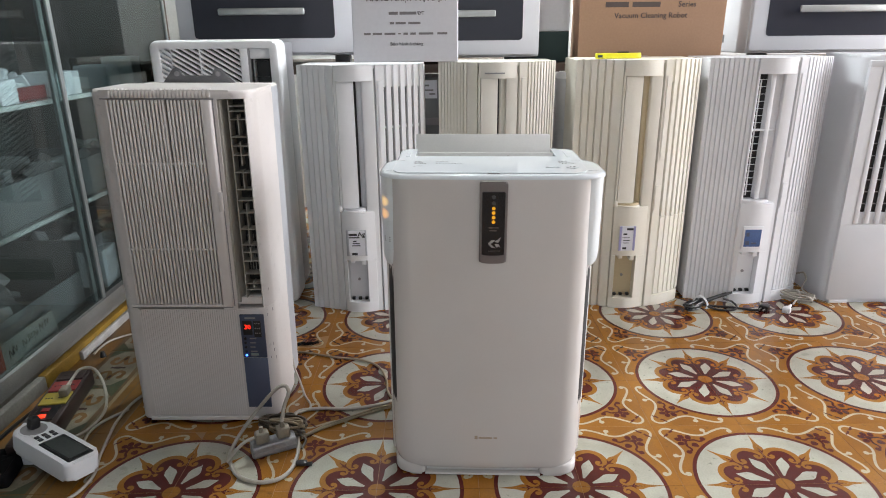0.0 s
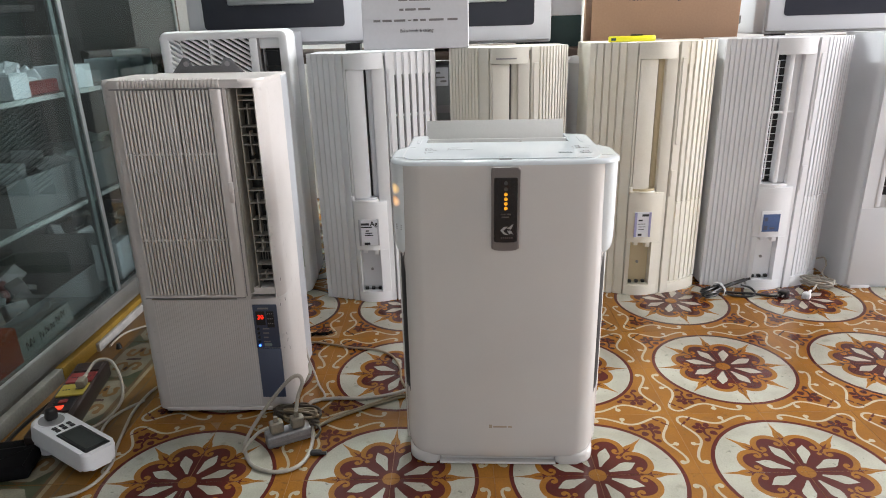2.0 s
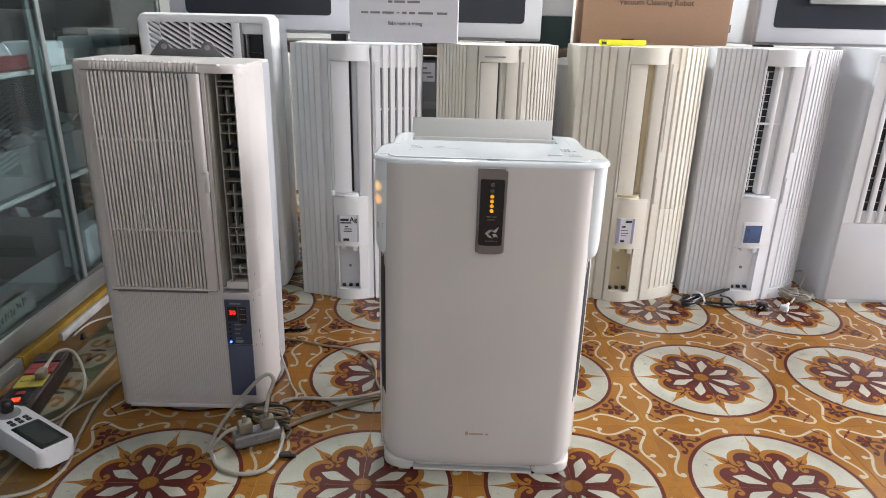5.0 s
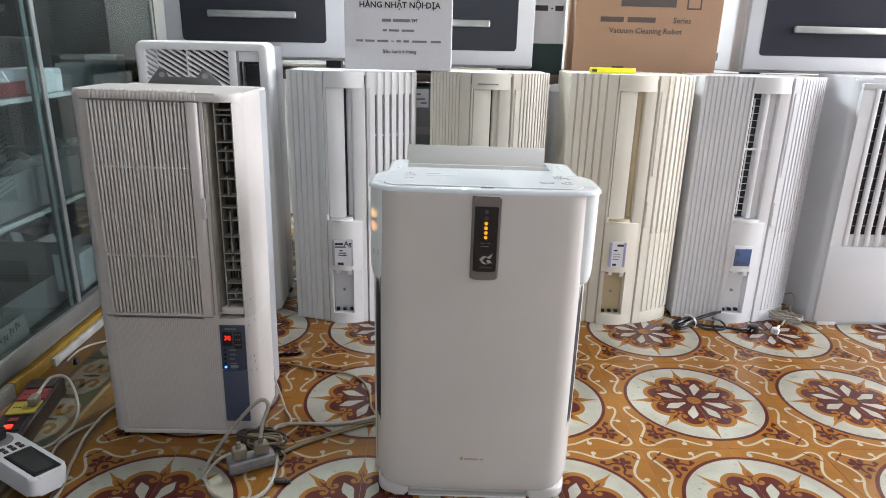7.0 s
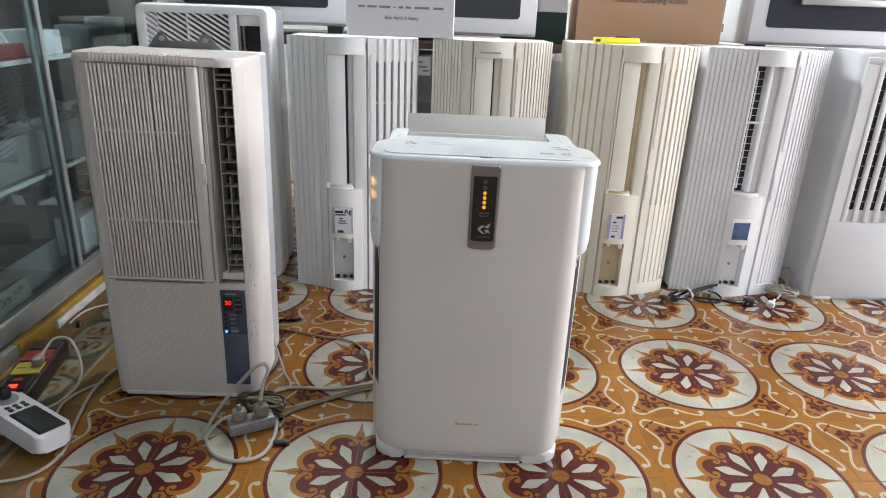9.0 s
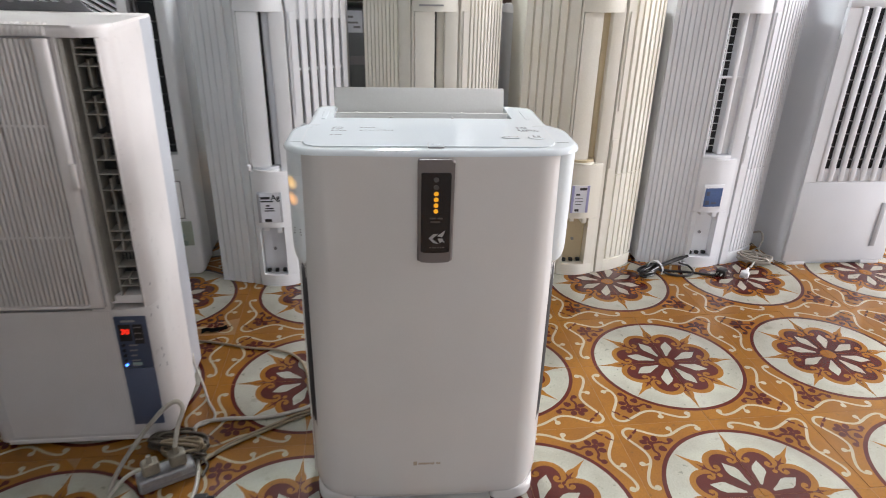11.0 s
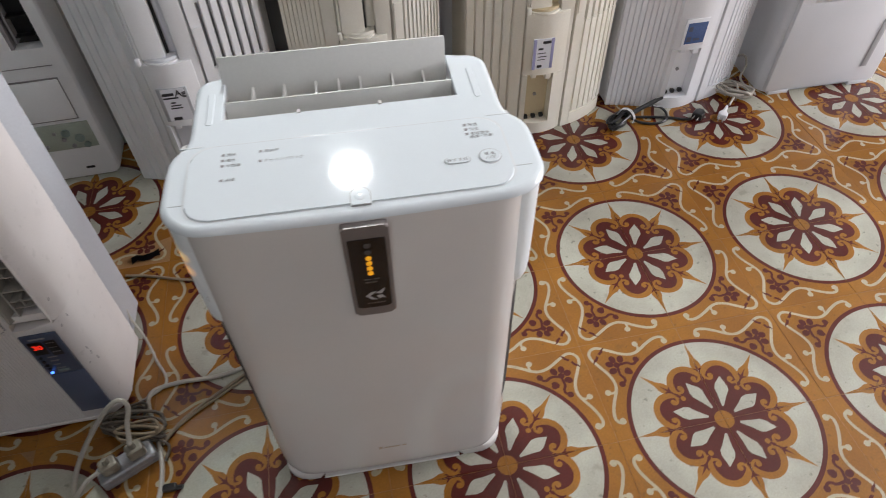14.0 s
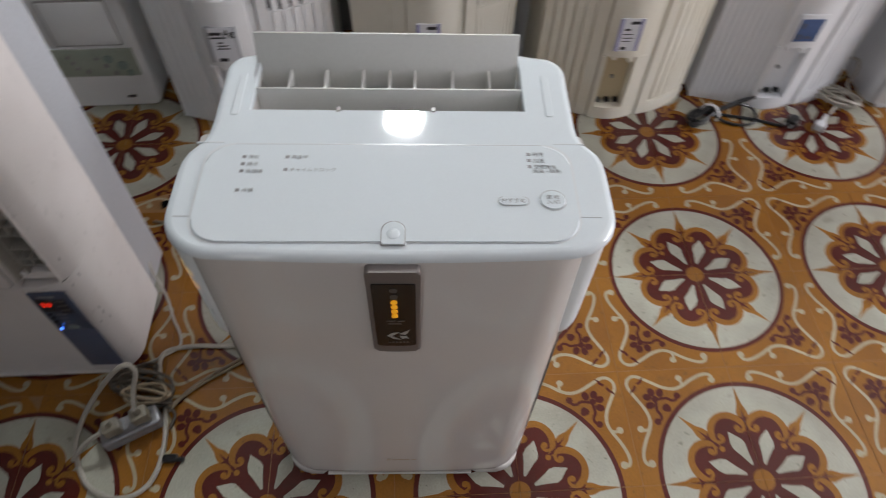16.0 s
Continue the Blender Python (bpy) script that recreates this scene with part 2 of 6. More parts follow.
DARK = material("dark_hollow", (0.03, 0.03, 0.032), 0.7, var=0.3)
COIL = material("grey_filter_mesh", (0.16, 0.16, 0.17), 0.6, var=0.3, scale=40)
NAVY = material("slate_blue_plastic", (0.055, 0.075, 0.13), 0.3, var=0.12)
LCD = material("blue_lcd", (0.10, 0.17, 0.36), 0.15, var=0.2, scale=20)
INK = material("dark_print", (0.03, 0.03, 0.035), 0.6, var=0.1)
FADED = material("faded_print", (0.28, 0.27, 0.28), 0.6, var=0.2)
PAPER = material("white_paper", (0.74, 0.75, 0.80), 0.75, var=0.06, scale=4, bump=0.05, fine=90)
CARD = material("brown_cardboard", (0.40, 0.24, 0.15), 0.75, var=0.12, scale=5, bump=0.06, fine=160)
YELLOW = material("yellow_plastic", (0.80, 0.75, 0.03), 0.3, var=0.06)
DOORGLASS = material("dark_oven_glass", (0.030, 0.032, 0.046), 0.22, var=0.1)
CABLE = material("white_cable_sheath", (0.48, 0.44, 0.38), 0.45, var=0.2, scale=30)
BROWNCABLE = material("tan_cable_sheath", (0.30, 0.23, 0.15), 0.5, var=0.2, scale=30)
RED = material("red_plastic", (0.26, 0.02, 0.02), 0.4, var=0.15)
ORANGE = material("orange_card", (0.42, 0.06, 0.02), 0.5, var=0.15)
TRAY = material("grey_bin_plastic", (0.22, 0.23, 0.24), 0.45, var=0.2)
CONCRETE = material("grey_concrete", (0.27, 0.26, 0.23), 0.75, var=0.3, scale=14, bump=0.3, fine=140)
HAZARD = material("yellow_paint", (0.48, 0.28, 0.035), 0.5, var=0.4, scale=16, bump=0.1)
WOOD = material("dark_wood", (0.10, 0.06, 0.04), 0.5, var=0.3, scale=8)
TEAL = material("dark_teal_paint", (0.02, 0.06, 0.06), 0.5, var=0.2)
# Dark tint puts the shade inside the cabinet into the pane's colour.
PANE = glass("shade_tinted_glass", (0.32, 0.41, 0.405), 0.014)
AMBER = glow("amber_led", (1.0, 0.44, 0.02), 0.5)
AMBERSOFT = soft_glow("amber_side_light", (1.0, 0.42, 0.06), 1.2)
AMBERSOFT2 = soft_glow("yellow_side_light", (1.0, 0.56, 0.10), 1.1)
REDLED = glow("red_led", (1.0, 0.03, 0.012), 0.9)
BLUELED = glow("blue_led", (0.05, 0.2, 1.0), 4.0)
LAMP = glow("lamp_glow", (0.86, 0.96, 1.0), 780.0)

# ---- the room ----
X0, X1, Y0, Y1, H = -2.35, 3.2, -4.3, 1.75, 3.0
setting("floor", box(X0, Y0, -0.12, X1, Y1, -0.0005), GROUT, "patterned cement tile floor with dark joints", "floor")
setting("ceiling", box(X0, Y0, H, X1, Y1, H + 0.1), CEIL, "plain white painted ceiling", "ceiling")
# West wall; its opening is unseen, added to let the west lamp in.
bm = box(X0 - 0.15, -2.6, -0.1, X0, Y1, H)
box(X0 - 0.15, Y0, -0.1, X0, -4.1, H, into=bm), box(X0 - 0.15, -4.1, 2.4, X0, -2.6, H, into=bm)
setting("wall_west", bm, WALL, "painted wall behind the cabinet with an added unseen opening", "wall")
setting("wall_north", box(X0 - 0.15, Y1, -0.1, X1 + 0.15, Y1 + 0.15, H), WALL, "plain painted back wall", "wall")
bm = box(X1, Y0, -0.1, X1 + 0.15, -1.2, H)
box(X1, 1.1, -0.1, X1 + 0.15, Y1, H, into=bm), box(X1, -1.2, 2.5, X1 + 0.15, 1.1, H, into=bm)
setting("wall_east", bm, WALL, "painted wall with a wide shop opening", "wall")
bm = box(X0, Y0 - 0.15, -0.1, -1.3, Y0, H)
box(1.8, Y0 - 0.15, -0.1, X1, Y0, H, into=bm), box(-1.3, Y0 - 0.15, 2.45, 1.8, Y0, H, into=bm)
setting("wall_south", bm, WALL, "painted wall with a wide entrance", "wall")
setting("ground", box(-40, -40, -0.3, 40, 40, -0.13), CONCRETE, "grey concrete ground outside", "ground")

# ---- back row: column air conditioners ----
def sawtooth(a, b, n, deep, thick):
    """Plan of a fluted panel from a to b: n ridges, standing deep proud, on a plate of that thickness."""
    a, b = Vector(a), Vector(b)
    d = (b - a) / n
    out = Vector((d.y, -d.x)).normalized()
    pts = []
    for i in range(n):
        s = a + d * i
        pts += [s + out * 0.0, s + d * 0.12 + out * deep, s + d * 0.86 + out * deep * 0.9, s + d * 0.97]
    pts.append(b)
    inner = [b - out * thick, a - out * thick]
    return [(p.x, p.y) for p in pts + inner]


def arc_front(x0, x1, y, bulge, n=8):
    """Points along a front edge from x0 to x1 that bulges towards -y."""
    return [(x0 + (x1 - x0) * k / n, y - bulge * math.sin(math.pi * k / n)) for k in range(n + 1)]


def column_cooler(m, label, mat, inner, w, h, flutes, slats, slat_mat, back, low_slots=True, vane="closed", tag="paper", handle=False, deep=0.008, low_z=0.30, depth=0.225, cl=-0.06, cr=0.055, plain=0.0):
    """A tall window air conditioner: fluted side, round louvre column, slatted side, socket recess."""
    a = thing("window_air_conditioner", m, label, "air conditioner", "row of air conditioners")
    s = w / 2
    side, turn = 0.042, 0.060
    o = cl + 0.062  # shift of the column features
    cap = h - 0.035
    body = prism([(-s, side + 0.004), (-s, depth), (s, depth), (s, turn + 0.020), (cr + 0.004, 0.034), (cr - 0.012, 0.055), (cl + 0.01, 0.055), (cl, 0.02)], 0.006, h - 0.012)
    part("body", body, mat, a)
    # flutes, then a plain board beside the column
    k = 1 - plain / (s + cl)
    ex, ey = -s + (s + cl) * k, side + (0.004 - side) * k
    part("fluted_panel", prism(sawtooth((-s, side), (ex, ey), flutes, deep, 0.008), 0, h - 0.001, 0.0012, 1), mat, a)
    if plain:
        part("plain_board", prism([(ex + 0.0008, ey - deep * 0.4), (ex + 0.003, ey - deep * 0.95), (cl - 0.003, 0.004 - deep), (cl, 0.005), (cl, 0.016), (ex + 0.0008, ey + 0.012)], 0, h - 0.001, 0.0012, 1), mat, a)
    # round column: jambs, head and lower cover
    for x0, x1 in ((cl, cl + 0.007), (cl + 0.081, cr)):
        part("jamb", prism(rounded(x0, -0.003, x1, 0.05, 0.003, 3), 0.0, cap, 0.001, 1), mat, a)
    head = prism(arc_front(cl + 0.002, cr - 0.002, -0.002, 0.014) + [(cr - 0.002, 0.06), (cl + 0.002, 0.06)], cap - 0.012, h - 0.0015, 0.002, 2)
    part("column_head", head, mat, a)
    if handle:
        part("grip_slot", box(cl + 0.018, -0.0175, cap + 0.001, cl + 0.076, -0.012, cap + 0.0048), GREY, a)
    zl = 0.335
    sock = (cl + 0.013, cl + 0.076, 0.036, 0.172)
    cover = bmesh.new()
    cx0, cx1 = cl + 0.001, cl + 0.104
    front = arc_front(cx0, cx1, -0.006, 0.011)
    prism(front + [(cx1, 0.03), (cx0, 0.03)], 0.178, zl, 0.002, 2, into=cover)
    prism(front + [(cx1, 0.03), (cx0, 0.03)], 0.0, 0.034, 0.002, 2, into=cover)
    prism([(cx0, -0.008), (sock[0] - 0.001, -0.0135), (sock[0] - 0.001, 0.03), (cx0, 0.03)], 0.034, 0.178, into=cover)
    prism([(sock[1] + 0.001, -0.0145), (cx1, -0.008), (cx1, 0.03), (sock[1] + 0.001, 0.03)], 0.034, 0.178, into=cover)
    part("lower_cover", cover, mat, a)
    part("socket_recess", box(sock[0], 0.014, 0.035, sock[1], 0.018, 0.177), inner, a)
    part("screw", cylinder((cl + 0.044, 0.010, 0.105), 0.0045, 0.005, "y", 10), GREY, a)
    for k in range(3):
        part("terminal", box(cl + 0.018 + 0.021 * k, 0.002, 0.036, cl + 0.029 + 0.021 * k, 0.0135, 0.045, 0.002), BLACK, a)
    lip = box(sock[0] + 0.010, -0.012, 0.168, sock[0] + 0.022, 0.013, 0.186, 0.001)
    part("latch", lip, mat, a)
    part("latch", box(sock[1] - 0.018, -0.013, 0.162, sock[1] - 0.004, 0.013, 0.179, 0.001), mat, a)
    # louvre column
    part("louvre_hollow", box(cl + 0.007, 0.044, zl, cl + 0.081, 0.05, cap - 0.012), COIL if vane == "open" else inner, a)
    if vane == "closed":
        part("vane", prism(arc_front(cl + 0.008, cl + 0.057, -0.004, 0.0018) + [(cl + 0.057, 0.012), (cl + 0.008, 0.012)], zl + 0.012, cap - 0.013, 0.001, 1), mat, a)
        part("vane_gap", box(cl + 0.0575, 0.010, zl + 0.012, cl + 0.062, 0.02, cap - 0.013), DARK, a)
        part("vane_edge", prism(arc_front(cl + 0.063, cl + 0.081, 0.016, 0.003) + [(cl + 0.081, 0.024), (cl + 0.063, 0.024)], zl + 0.012, cap - 0.013), inner, a)
        rim = prism(arc_front(cl + 0.008, cl + 0.078, -0.004, 0.016) + [(cl + 0.078, 0.02), (cl + 0.008, 0.02)], zl, zl + 0.005, 0.001, 1)
        part("vane_ledge", rim, mat, a)
        part("ledge_gap", prism(arc_front(cl + 0.009, cl + 0.077, 0.0, 0.014) + [(cl + 0.077, 0.02), (cl + 0.009, 0.02)], zl + 0.0052, zl + 0.0115), inner, a)
        part("vane_tab", box(cl - 0.004, -0.018, zl + 0.004, cl + 0.006, -0.008, zl + 0.020, 0.002), mat, a)
    else:
        part("vane_ledge", prism(arc_front(cl + 0.004, cl + 0.084, -0.004, 0.012) + [(cl + 0.084, 0.03), (cl + 0.004, 0.03)], zl + 0.0005, zl + 0.010, 0.002, 2), mat, a)
        part("louvre_dark", box(cl + 0.009, 0.03, zl + 0.012, cl + 0.046, 0.043, cap - 0.014), BLACK, a)
        part("vane", prism(arc_front(cl + 0.044, cl + 0.057, 0.004, 0.002) + [(cl + 0.057, 0.03), (cl + 0.044, 0.03)], zl + 0.012, cap - 0.013, 0.001, 1), mat, a)
        part("vane", prism(arc_front(cl + 0.060, cl + 0.080, 0.010, 0.002) + [(cl + 0.080, 0.022), (cl + 0.060, 0.022)], zl + 0.012, cap - 0.013, 0.001, 1), mat, a)
        zs = [zl + 0.03 + i * (cap - zl - 0.06) / 16 for i in range(17)]
        for i, z in enumerate(zs):
            if i == 9:
                part("vane_bar", box(cl + 0.008, 0.004, z, cl + 0.080, 0.016, z + 0.006, 0.001), mat, a)
            else:
                part("louvre_fin", box(cl + 0.010, 0.025, z, cl + 0.043, 0.0335, z + 0.0014), WHITE, a)
        part("louvre_rod", cylinder((cl + 0.022, 0.02, zl + 0.02), 0.002, cap - zl - 0.05, seg=6), WHITE, a)
    # tag on the cover
    dz = -0.009
    dx = cl + 0.055
    if tag == "silver":
        plate = part("label_plate", box(dx + -0.042, -0.0175, 0.203 + dz, dx + 0.022, -0.012, 0.288 + dz, 0.001), STEEL, a)
        part("label_sheet", box(dx + -0.034, -0.0182, 0.204 + dz, dx + 0.016, -0.0176, 0.287 + dz), PAPER, a)
        words("Ag", 0.021, INK, a, "lettering", pose(dx + 0.006, -0.0184, 0.268 + dz, 90), bold=0.0004)
        bars([(-0.033, -0.008, 0.27, 0.277), (-0.033, 0.0, 0.262, 0.266), (-0.02, -0.01, 0.25, 0.254), (-0.022, 0.0, 0.243, 0.246), (-0.024, 0.002, 0.236, 0.239), (-0.026, -0.008, 0.206, 0.214)], INK, a, "print_bar", pose(dx, -0.0184, dz, 90))
    elif tag == "paper":
        part("label_sheet", box(dx + -0.036, -0.0182, 0.206 + dz, dx + 0.014, -0.014, 0.285 + dz), PAPER, a, "white paper label with lilac edges")
        bars([(-0.036, -0.029, 0.206, 0.285), (0.007, 0.014, 0.206, 0.285)], LILACPRINT, a, "label_edge", pose(dx, -0.0184, dz, 90))
        bars([(-0.014, 0.006, 0.272, 0.279), (-0.024, -0.012, 0.257, 0.262), (-0.026, -0.004, 0.247, 0.249), (-0.024, -0.002, 0.238, 0.24), (-0.024, -0.006, 0.23, 0.232), (-0.024, -0.012, 0.21, 0.217)], INK, a, "print_bar", pose(dx, -0.0184, dz, 90))
    else:
        part("display_frame", box(dx + -0.04, -0.018, 0.197 + dz, dx + 0.022, -0.012, 0.272 + dz, 0.002), mat, a)
        part("display", box(dx + -0.034, -0.0188, 0.206 + dz, dx + 0.017, -0.0182, 0.262 + dz), LCD, a, "blue liquid crystal display")
        bars([(-0.03, -0.018, 0.212, 0.225), (-0.012, 0.004, 0.214, 0.22), (-0.03, -0.02, 0.24, 0.252)], NAVY, a, "print_bar", pose(dx, -0.019, dz, 90))
    # slatted side, bowed outwards
    p, q = Vector((cr + 0.004, 0.0)), Vector((s - 0.003, turn))
    chord = (q - p).normalized()
    away = Vector((chord.y, -chord.x))
    length = (q - p).length
    top = cap - 0.03
    edge = 0.022

    def bowed(u0, u1, near, far, steps=1):
        """Plan of a piece between two places along the bowed side, from near to far out of it."""
        at = lambda u, k: tuple(p + chord * u + away * (0.010 * 4 * u / length * (1 - u / length) + k))
        us = [u0 + (u1 - u0) * k / steps for k in range(steps + 1)]
        return [at(u, far) for u in us] + [at(u, near) for u in us[::-1]]
    # a dark back colour carries the shade between the slats
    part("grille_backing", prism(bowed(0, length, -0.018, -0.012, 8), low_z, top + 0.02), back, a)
    part("grille_stile", prism(bowed(0, edge, -0.012, 0.004), 0, h - 0.001, 0.001, 1), mat, a)
    step = (length - edge) / slats
    for i in range(slats):
        c = edge + step * (i + 0.72)
        part("slat", prism(bowed(c - step * 0.3, c + step * 0.3, -0.012, 0.004), low_z, h - 0.001, 0.0012, 1), slat_mat, a)
        if low_slots:
            part("lower_flute", prism(bowed(c - step * 0.36, c + step * 0.36, -0.006, 0.004), 0.040, low_z - 0.001, 0.0012, 1), mat, a)
        else:
            part("lower_flute", prism(bowed(c - step * 0.30, c + step * 0.30, -0.006, 0.0035), 0.022, low_z - 0.001, 0.0012, 1), mat, a)
    for z in (low_z + 0.15, low_z + 0.29):
        part("cross_rail", prism(bowed(edge, length, -0.011, -0.005, 6), z, z + 0.006), slat_mat, a)
    part("grille_head", prism(bowed(edge, length, -0.012, -0.001, 6), top, h - 0.003), mat, a)
    part("lower_panel", prism(bowed(edge, length, -0.012, 0.0, 6), 0.0, low_z, 0.001, 1), mat, a)
    part("panel_foot", prism(bowed(edge, length, -0.006, 0.0044, 8), 0.0, 0.036 if low_slots else 0.020, 0.0015, 1), mat, a)
    part("stile_cover", prism(bowed(0.006, 0.020, 0.0035, 0.0065), h * 0.62, h - 0.045, 0.001, 1), mat, a)
    part("stile_cover", prism(bowed(0.002, 0.016, 0.0035, 0.0065), low_z + 0.02, h * 0.52, 0.001, 1), mat, a)
    # cap
    top_pts = [(-s + 0.001, side + 0.006), (cl + 0.002, 0.006)] + arc_front(cl + 0.004, cr - 0.004, -0.002, 0.013) + [(cr + 0.006, 0.004)] + bowed(edge, length, -0.004, -0.002, 6)[:7] + [(s - 0.002, depth), (-s + 0.001, depth)]
    part("top_cap", prism(top_pts, h - 0.012, h - 0.0022, 0.002, 2, top_only=True), mat, a)
    return a


# Backing colours darkened to hold the shade seen between slats.
BUFFGAP = material("shaded_buff_gap", (0.36, 0.31, 0.22), 0.6, var=0.25, scale=40)
GAPGREY = material("shaded_grey_gap", (0.30, 0.30, 0.31), 0.6, var=0.2, scale=40)
LILACPRINT = material("lilac_print", (0.36, 0.36, 0.60), 0.6, var=0.1)
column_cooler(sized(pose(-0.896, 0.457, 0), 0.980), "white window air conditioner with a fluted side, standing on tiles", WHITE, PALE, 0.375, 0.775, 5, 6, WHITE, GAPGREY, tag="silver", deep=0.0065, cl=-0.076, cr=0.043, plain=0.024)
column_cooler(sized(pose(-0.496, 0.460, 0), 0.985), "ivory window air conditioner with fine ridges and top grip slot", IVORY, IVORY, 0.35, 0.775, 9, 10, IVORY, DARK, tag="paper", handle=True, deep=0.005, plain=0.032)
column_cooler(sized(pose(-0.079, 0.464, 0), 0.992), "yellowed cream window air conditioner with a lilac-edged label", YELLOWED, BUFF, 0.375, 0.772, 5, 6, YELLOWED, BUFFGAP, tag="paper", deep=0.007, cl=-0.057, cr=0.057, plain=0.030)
column_cooler(sized(pose(0.3205, 0.485, 0), 1.0, 0.995), "pale lilac-white window air conditioner with open louvre and display", LILAC, WHITE, 0.375, 0.77, 10, 9, LILAC, PALE, vane="open", tag="lcd", deep=0.005, cl=-0.06, cr=0.055)


def slab_cooler(m):
    """A box-shaped air conditioner with a slotted front grille."""
    a = thing("slab_air_conditioner", m, "pale grey-white air conditioner with a black slotted grille", "air conditioner", "row of air conditioners")
    w, h = 0.335, 0.77
    part("body", prism(rounded(-w / 2, 0.012, w / 2, 0.24, 0.035, 5, (0.035, 0.035, 0.005, 0.005)), 0, h, 0.012, 3, top_only=True), PALE, a)
    face = bmesh.new()
    x0, x1 = -w / 2 + 0.006, w / 2 - 0.006
    n = 8
    g0, g1 = x0 + 0.044, x1 - 0.02
    step = (g1 - g0) / n
    zlo, zhi = 0.300, h - 0.034
    box(x0, 0, 0.012, x1, 0.014, zlo - 0.035, 0.003, into=face), box(x0, 0, zhi, x1, 0.014, h - 0.015, 0.003, into=face)
    box(x0, 0, zlo - 0.035, g0, 0.014, zhi, into=face), box(g1, 0, zlo - 0.035, x1, 0.014, zhi, into=face)
    part("front_panel", face, PALE, a)
    part("grille_backing", box(g0, 0.0085, zlo - 0.035, g1, 0.0115, zhi), BLACK, a)
    part("grille_sill", box(g0, 0.003, zlo - 0.035, g1, 0.0085, zlo + 0.004, 0.0005), PALE, a)
    for i in range(n + 1):
        x = g0 + step * i
        part("slat", box(x - 0.0078, -0.002, zlo - 0.033, x + 0.0078, 0.008, zhi + 0.004, 0.002), PALE, a)
    for k in range(11):
        part("louvre_fin", box(g0, 0.004, zlo + 0.03 + 0.037 * k, g1, 0.008, zlo + 0.0325 + 0.037 * k), GREY, a)
    part("grip", box(x1 - 0.062, -0.003, 0.06, x1 - 0.045, 0.001, 0.2, 0.002), STEEL, a)
    part("side_seam", box(w / 2 - 0.004, 0.03, 0.25, w / 2 + 0.001, 0.034, 0.7), GREY, a)
    for x in (-0.12, 0.12):
        part("foot", box(x - 0.03, 0.0, -0.0, x + 0.03, 0.05, 0.012, 0.002), PALE, a)


slab_cooler(pose(0.734, 0.460, 0, 0, 0, -1.5))


def louvred_cooler(m):
    """A window air conditioner with diagonal louvres, seen behind the wide one."""
    a = thing("louvred_air_conditioner", m, "white window air conditioner with diagonal louvres and grey steel sides", "air conditioner")
    w, h = 0.385, 0.85
    s = w / 2
    part("casing", box(-s + 0.008, 0.052, 0.01, s - 0.008, 0.25, h - 0.010, 0.004), STEEL, a, "grey painted steel casing")
    f = bmesh.new()
    gx0, gx1, gz = -s + 0.03, 0.075, h - 0.025
    bx0, bx1 = 0.098, s - 0.028
    outer = lambda d: rounded(-s + d, 0.0 + d, s - d, h - d, 0.024 - d, 6)
    hole = rounded(-s + 0.03, 0.36, s - 0.028, h - 0.025, 0.004, 6)
    rings = [[f.verts.new((x, y, z)) for x, z in pts] for pts, y in ((hole, 0.05), (hole, 0.003), (outer(0.011), 0.0), (outer(0.005), 0.002), (outer(0.0015), 0.007), (outer(0.0), 0.015), (outer(0.0), 0.10))]
    for r0, r1 in zip(rings, rings[1:]):
        for i in range(len(r0)):
            f.faces.new((r0[i], r0[(i + 1) % len(r0)], r1[(i + 1) % len(r0)], r1[i]))
    box(gx1, 0.002, 0.36, bx0, 0.05, h - 0.025, 0.002, into=f)
    part("front_frame", f, WHITE, a)
    part("louvre_backing", box(gx0, 0.03, 0.35, gx1, 0.034, gz), DARK, a)
    part("outlet_backing", box(bx0, 0.034, 0.35, bx1, 0.038, gz), BLACK, a)
    mid = (gx0 + gx1) / 2
    for xa, xb in ((gx0, gx0 + 0.032), (gx0 + 0.034, mid - 0.002), (mid + 0.002, gx1)):
        slope = (xb - xa) * 0.62
        n_l = int((gz - 0.352 + slope) / 0.0155)
        for k in range(n_l):
            z = gz + slope - 0.004 - k * 0.0155
            pts = []
            # a slanting blade, cut off at the frame's top and bottom
            for x, zz in ((xa, z), (xb, z - slope), (xb, z - slope + 0.0075), (xa, z + 0.0075)):
                pts.append((x, zz))
            clipped = []
            for (xp, zp), (xq, zq) in zip(pts, pts[1:] + pts[:1]):
                if zp <= gz:
                    clipped.append((xp, zp))
                if (zp <= gz) != (zq <= gz):
                    t = (gz - zp) / (zq - zp)
                    clipped.append((xp + t * (xq - xp), gz))
            if len(clipped) < 3 or min(p[1] for p in clipped) < 0.352:
                continue
            bm = bmesh.new()
            lo, hi = [bm.verts.new((x, 0.006, zz)) for x, zz in clipped], [bm.verts.new((x, 0.022, zz)) for x, zz in clipped]
            n_c = len(clipped)
            for i in range(n_c):
                bm.faces.new((lo[i], lo[(i + 1) % n_c], hi[(i + 1) % n_c], hi[i]))
            bm.faces.new(lo[::-1]), bm.faces.new(hi)
            part("louvre", bm, WHITE, a)
    part("louvre_bar", box(mid - 0.002, 0.004, 0.35, mid + 0.002, 0.03, gz), WHITE, a)
    part("louvre_bar", box(gx0 + 0.0321, 0.007, 0.35, gx0 + 0.0339, 0.03, gz), WHITE, a)
    part("louvre_blank", box(gx0, 0.021, 0.35, gx0 + 0.032, 0.03, gz), WHITE, a)
    part("outlet_frame", box(bx0, 0.010, gz - 0.03, bx1, 0.03, gz, 0.002), WHITE, a)
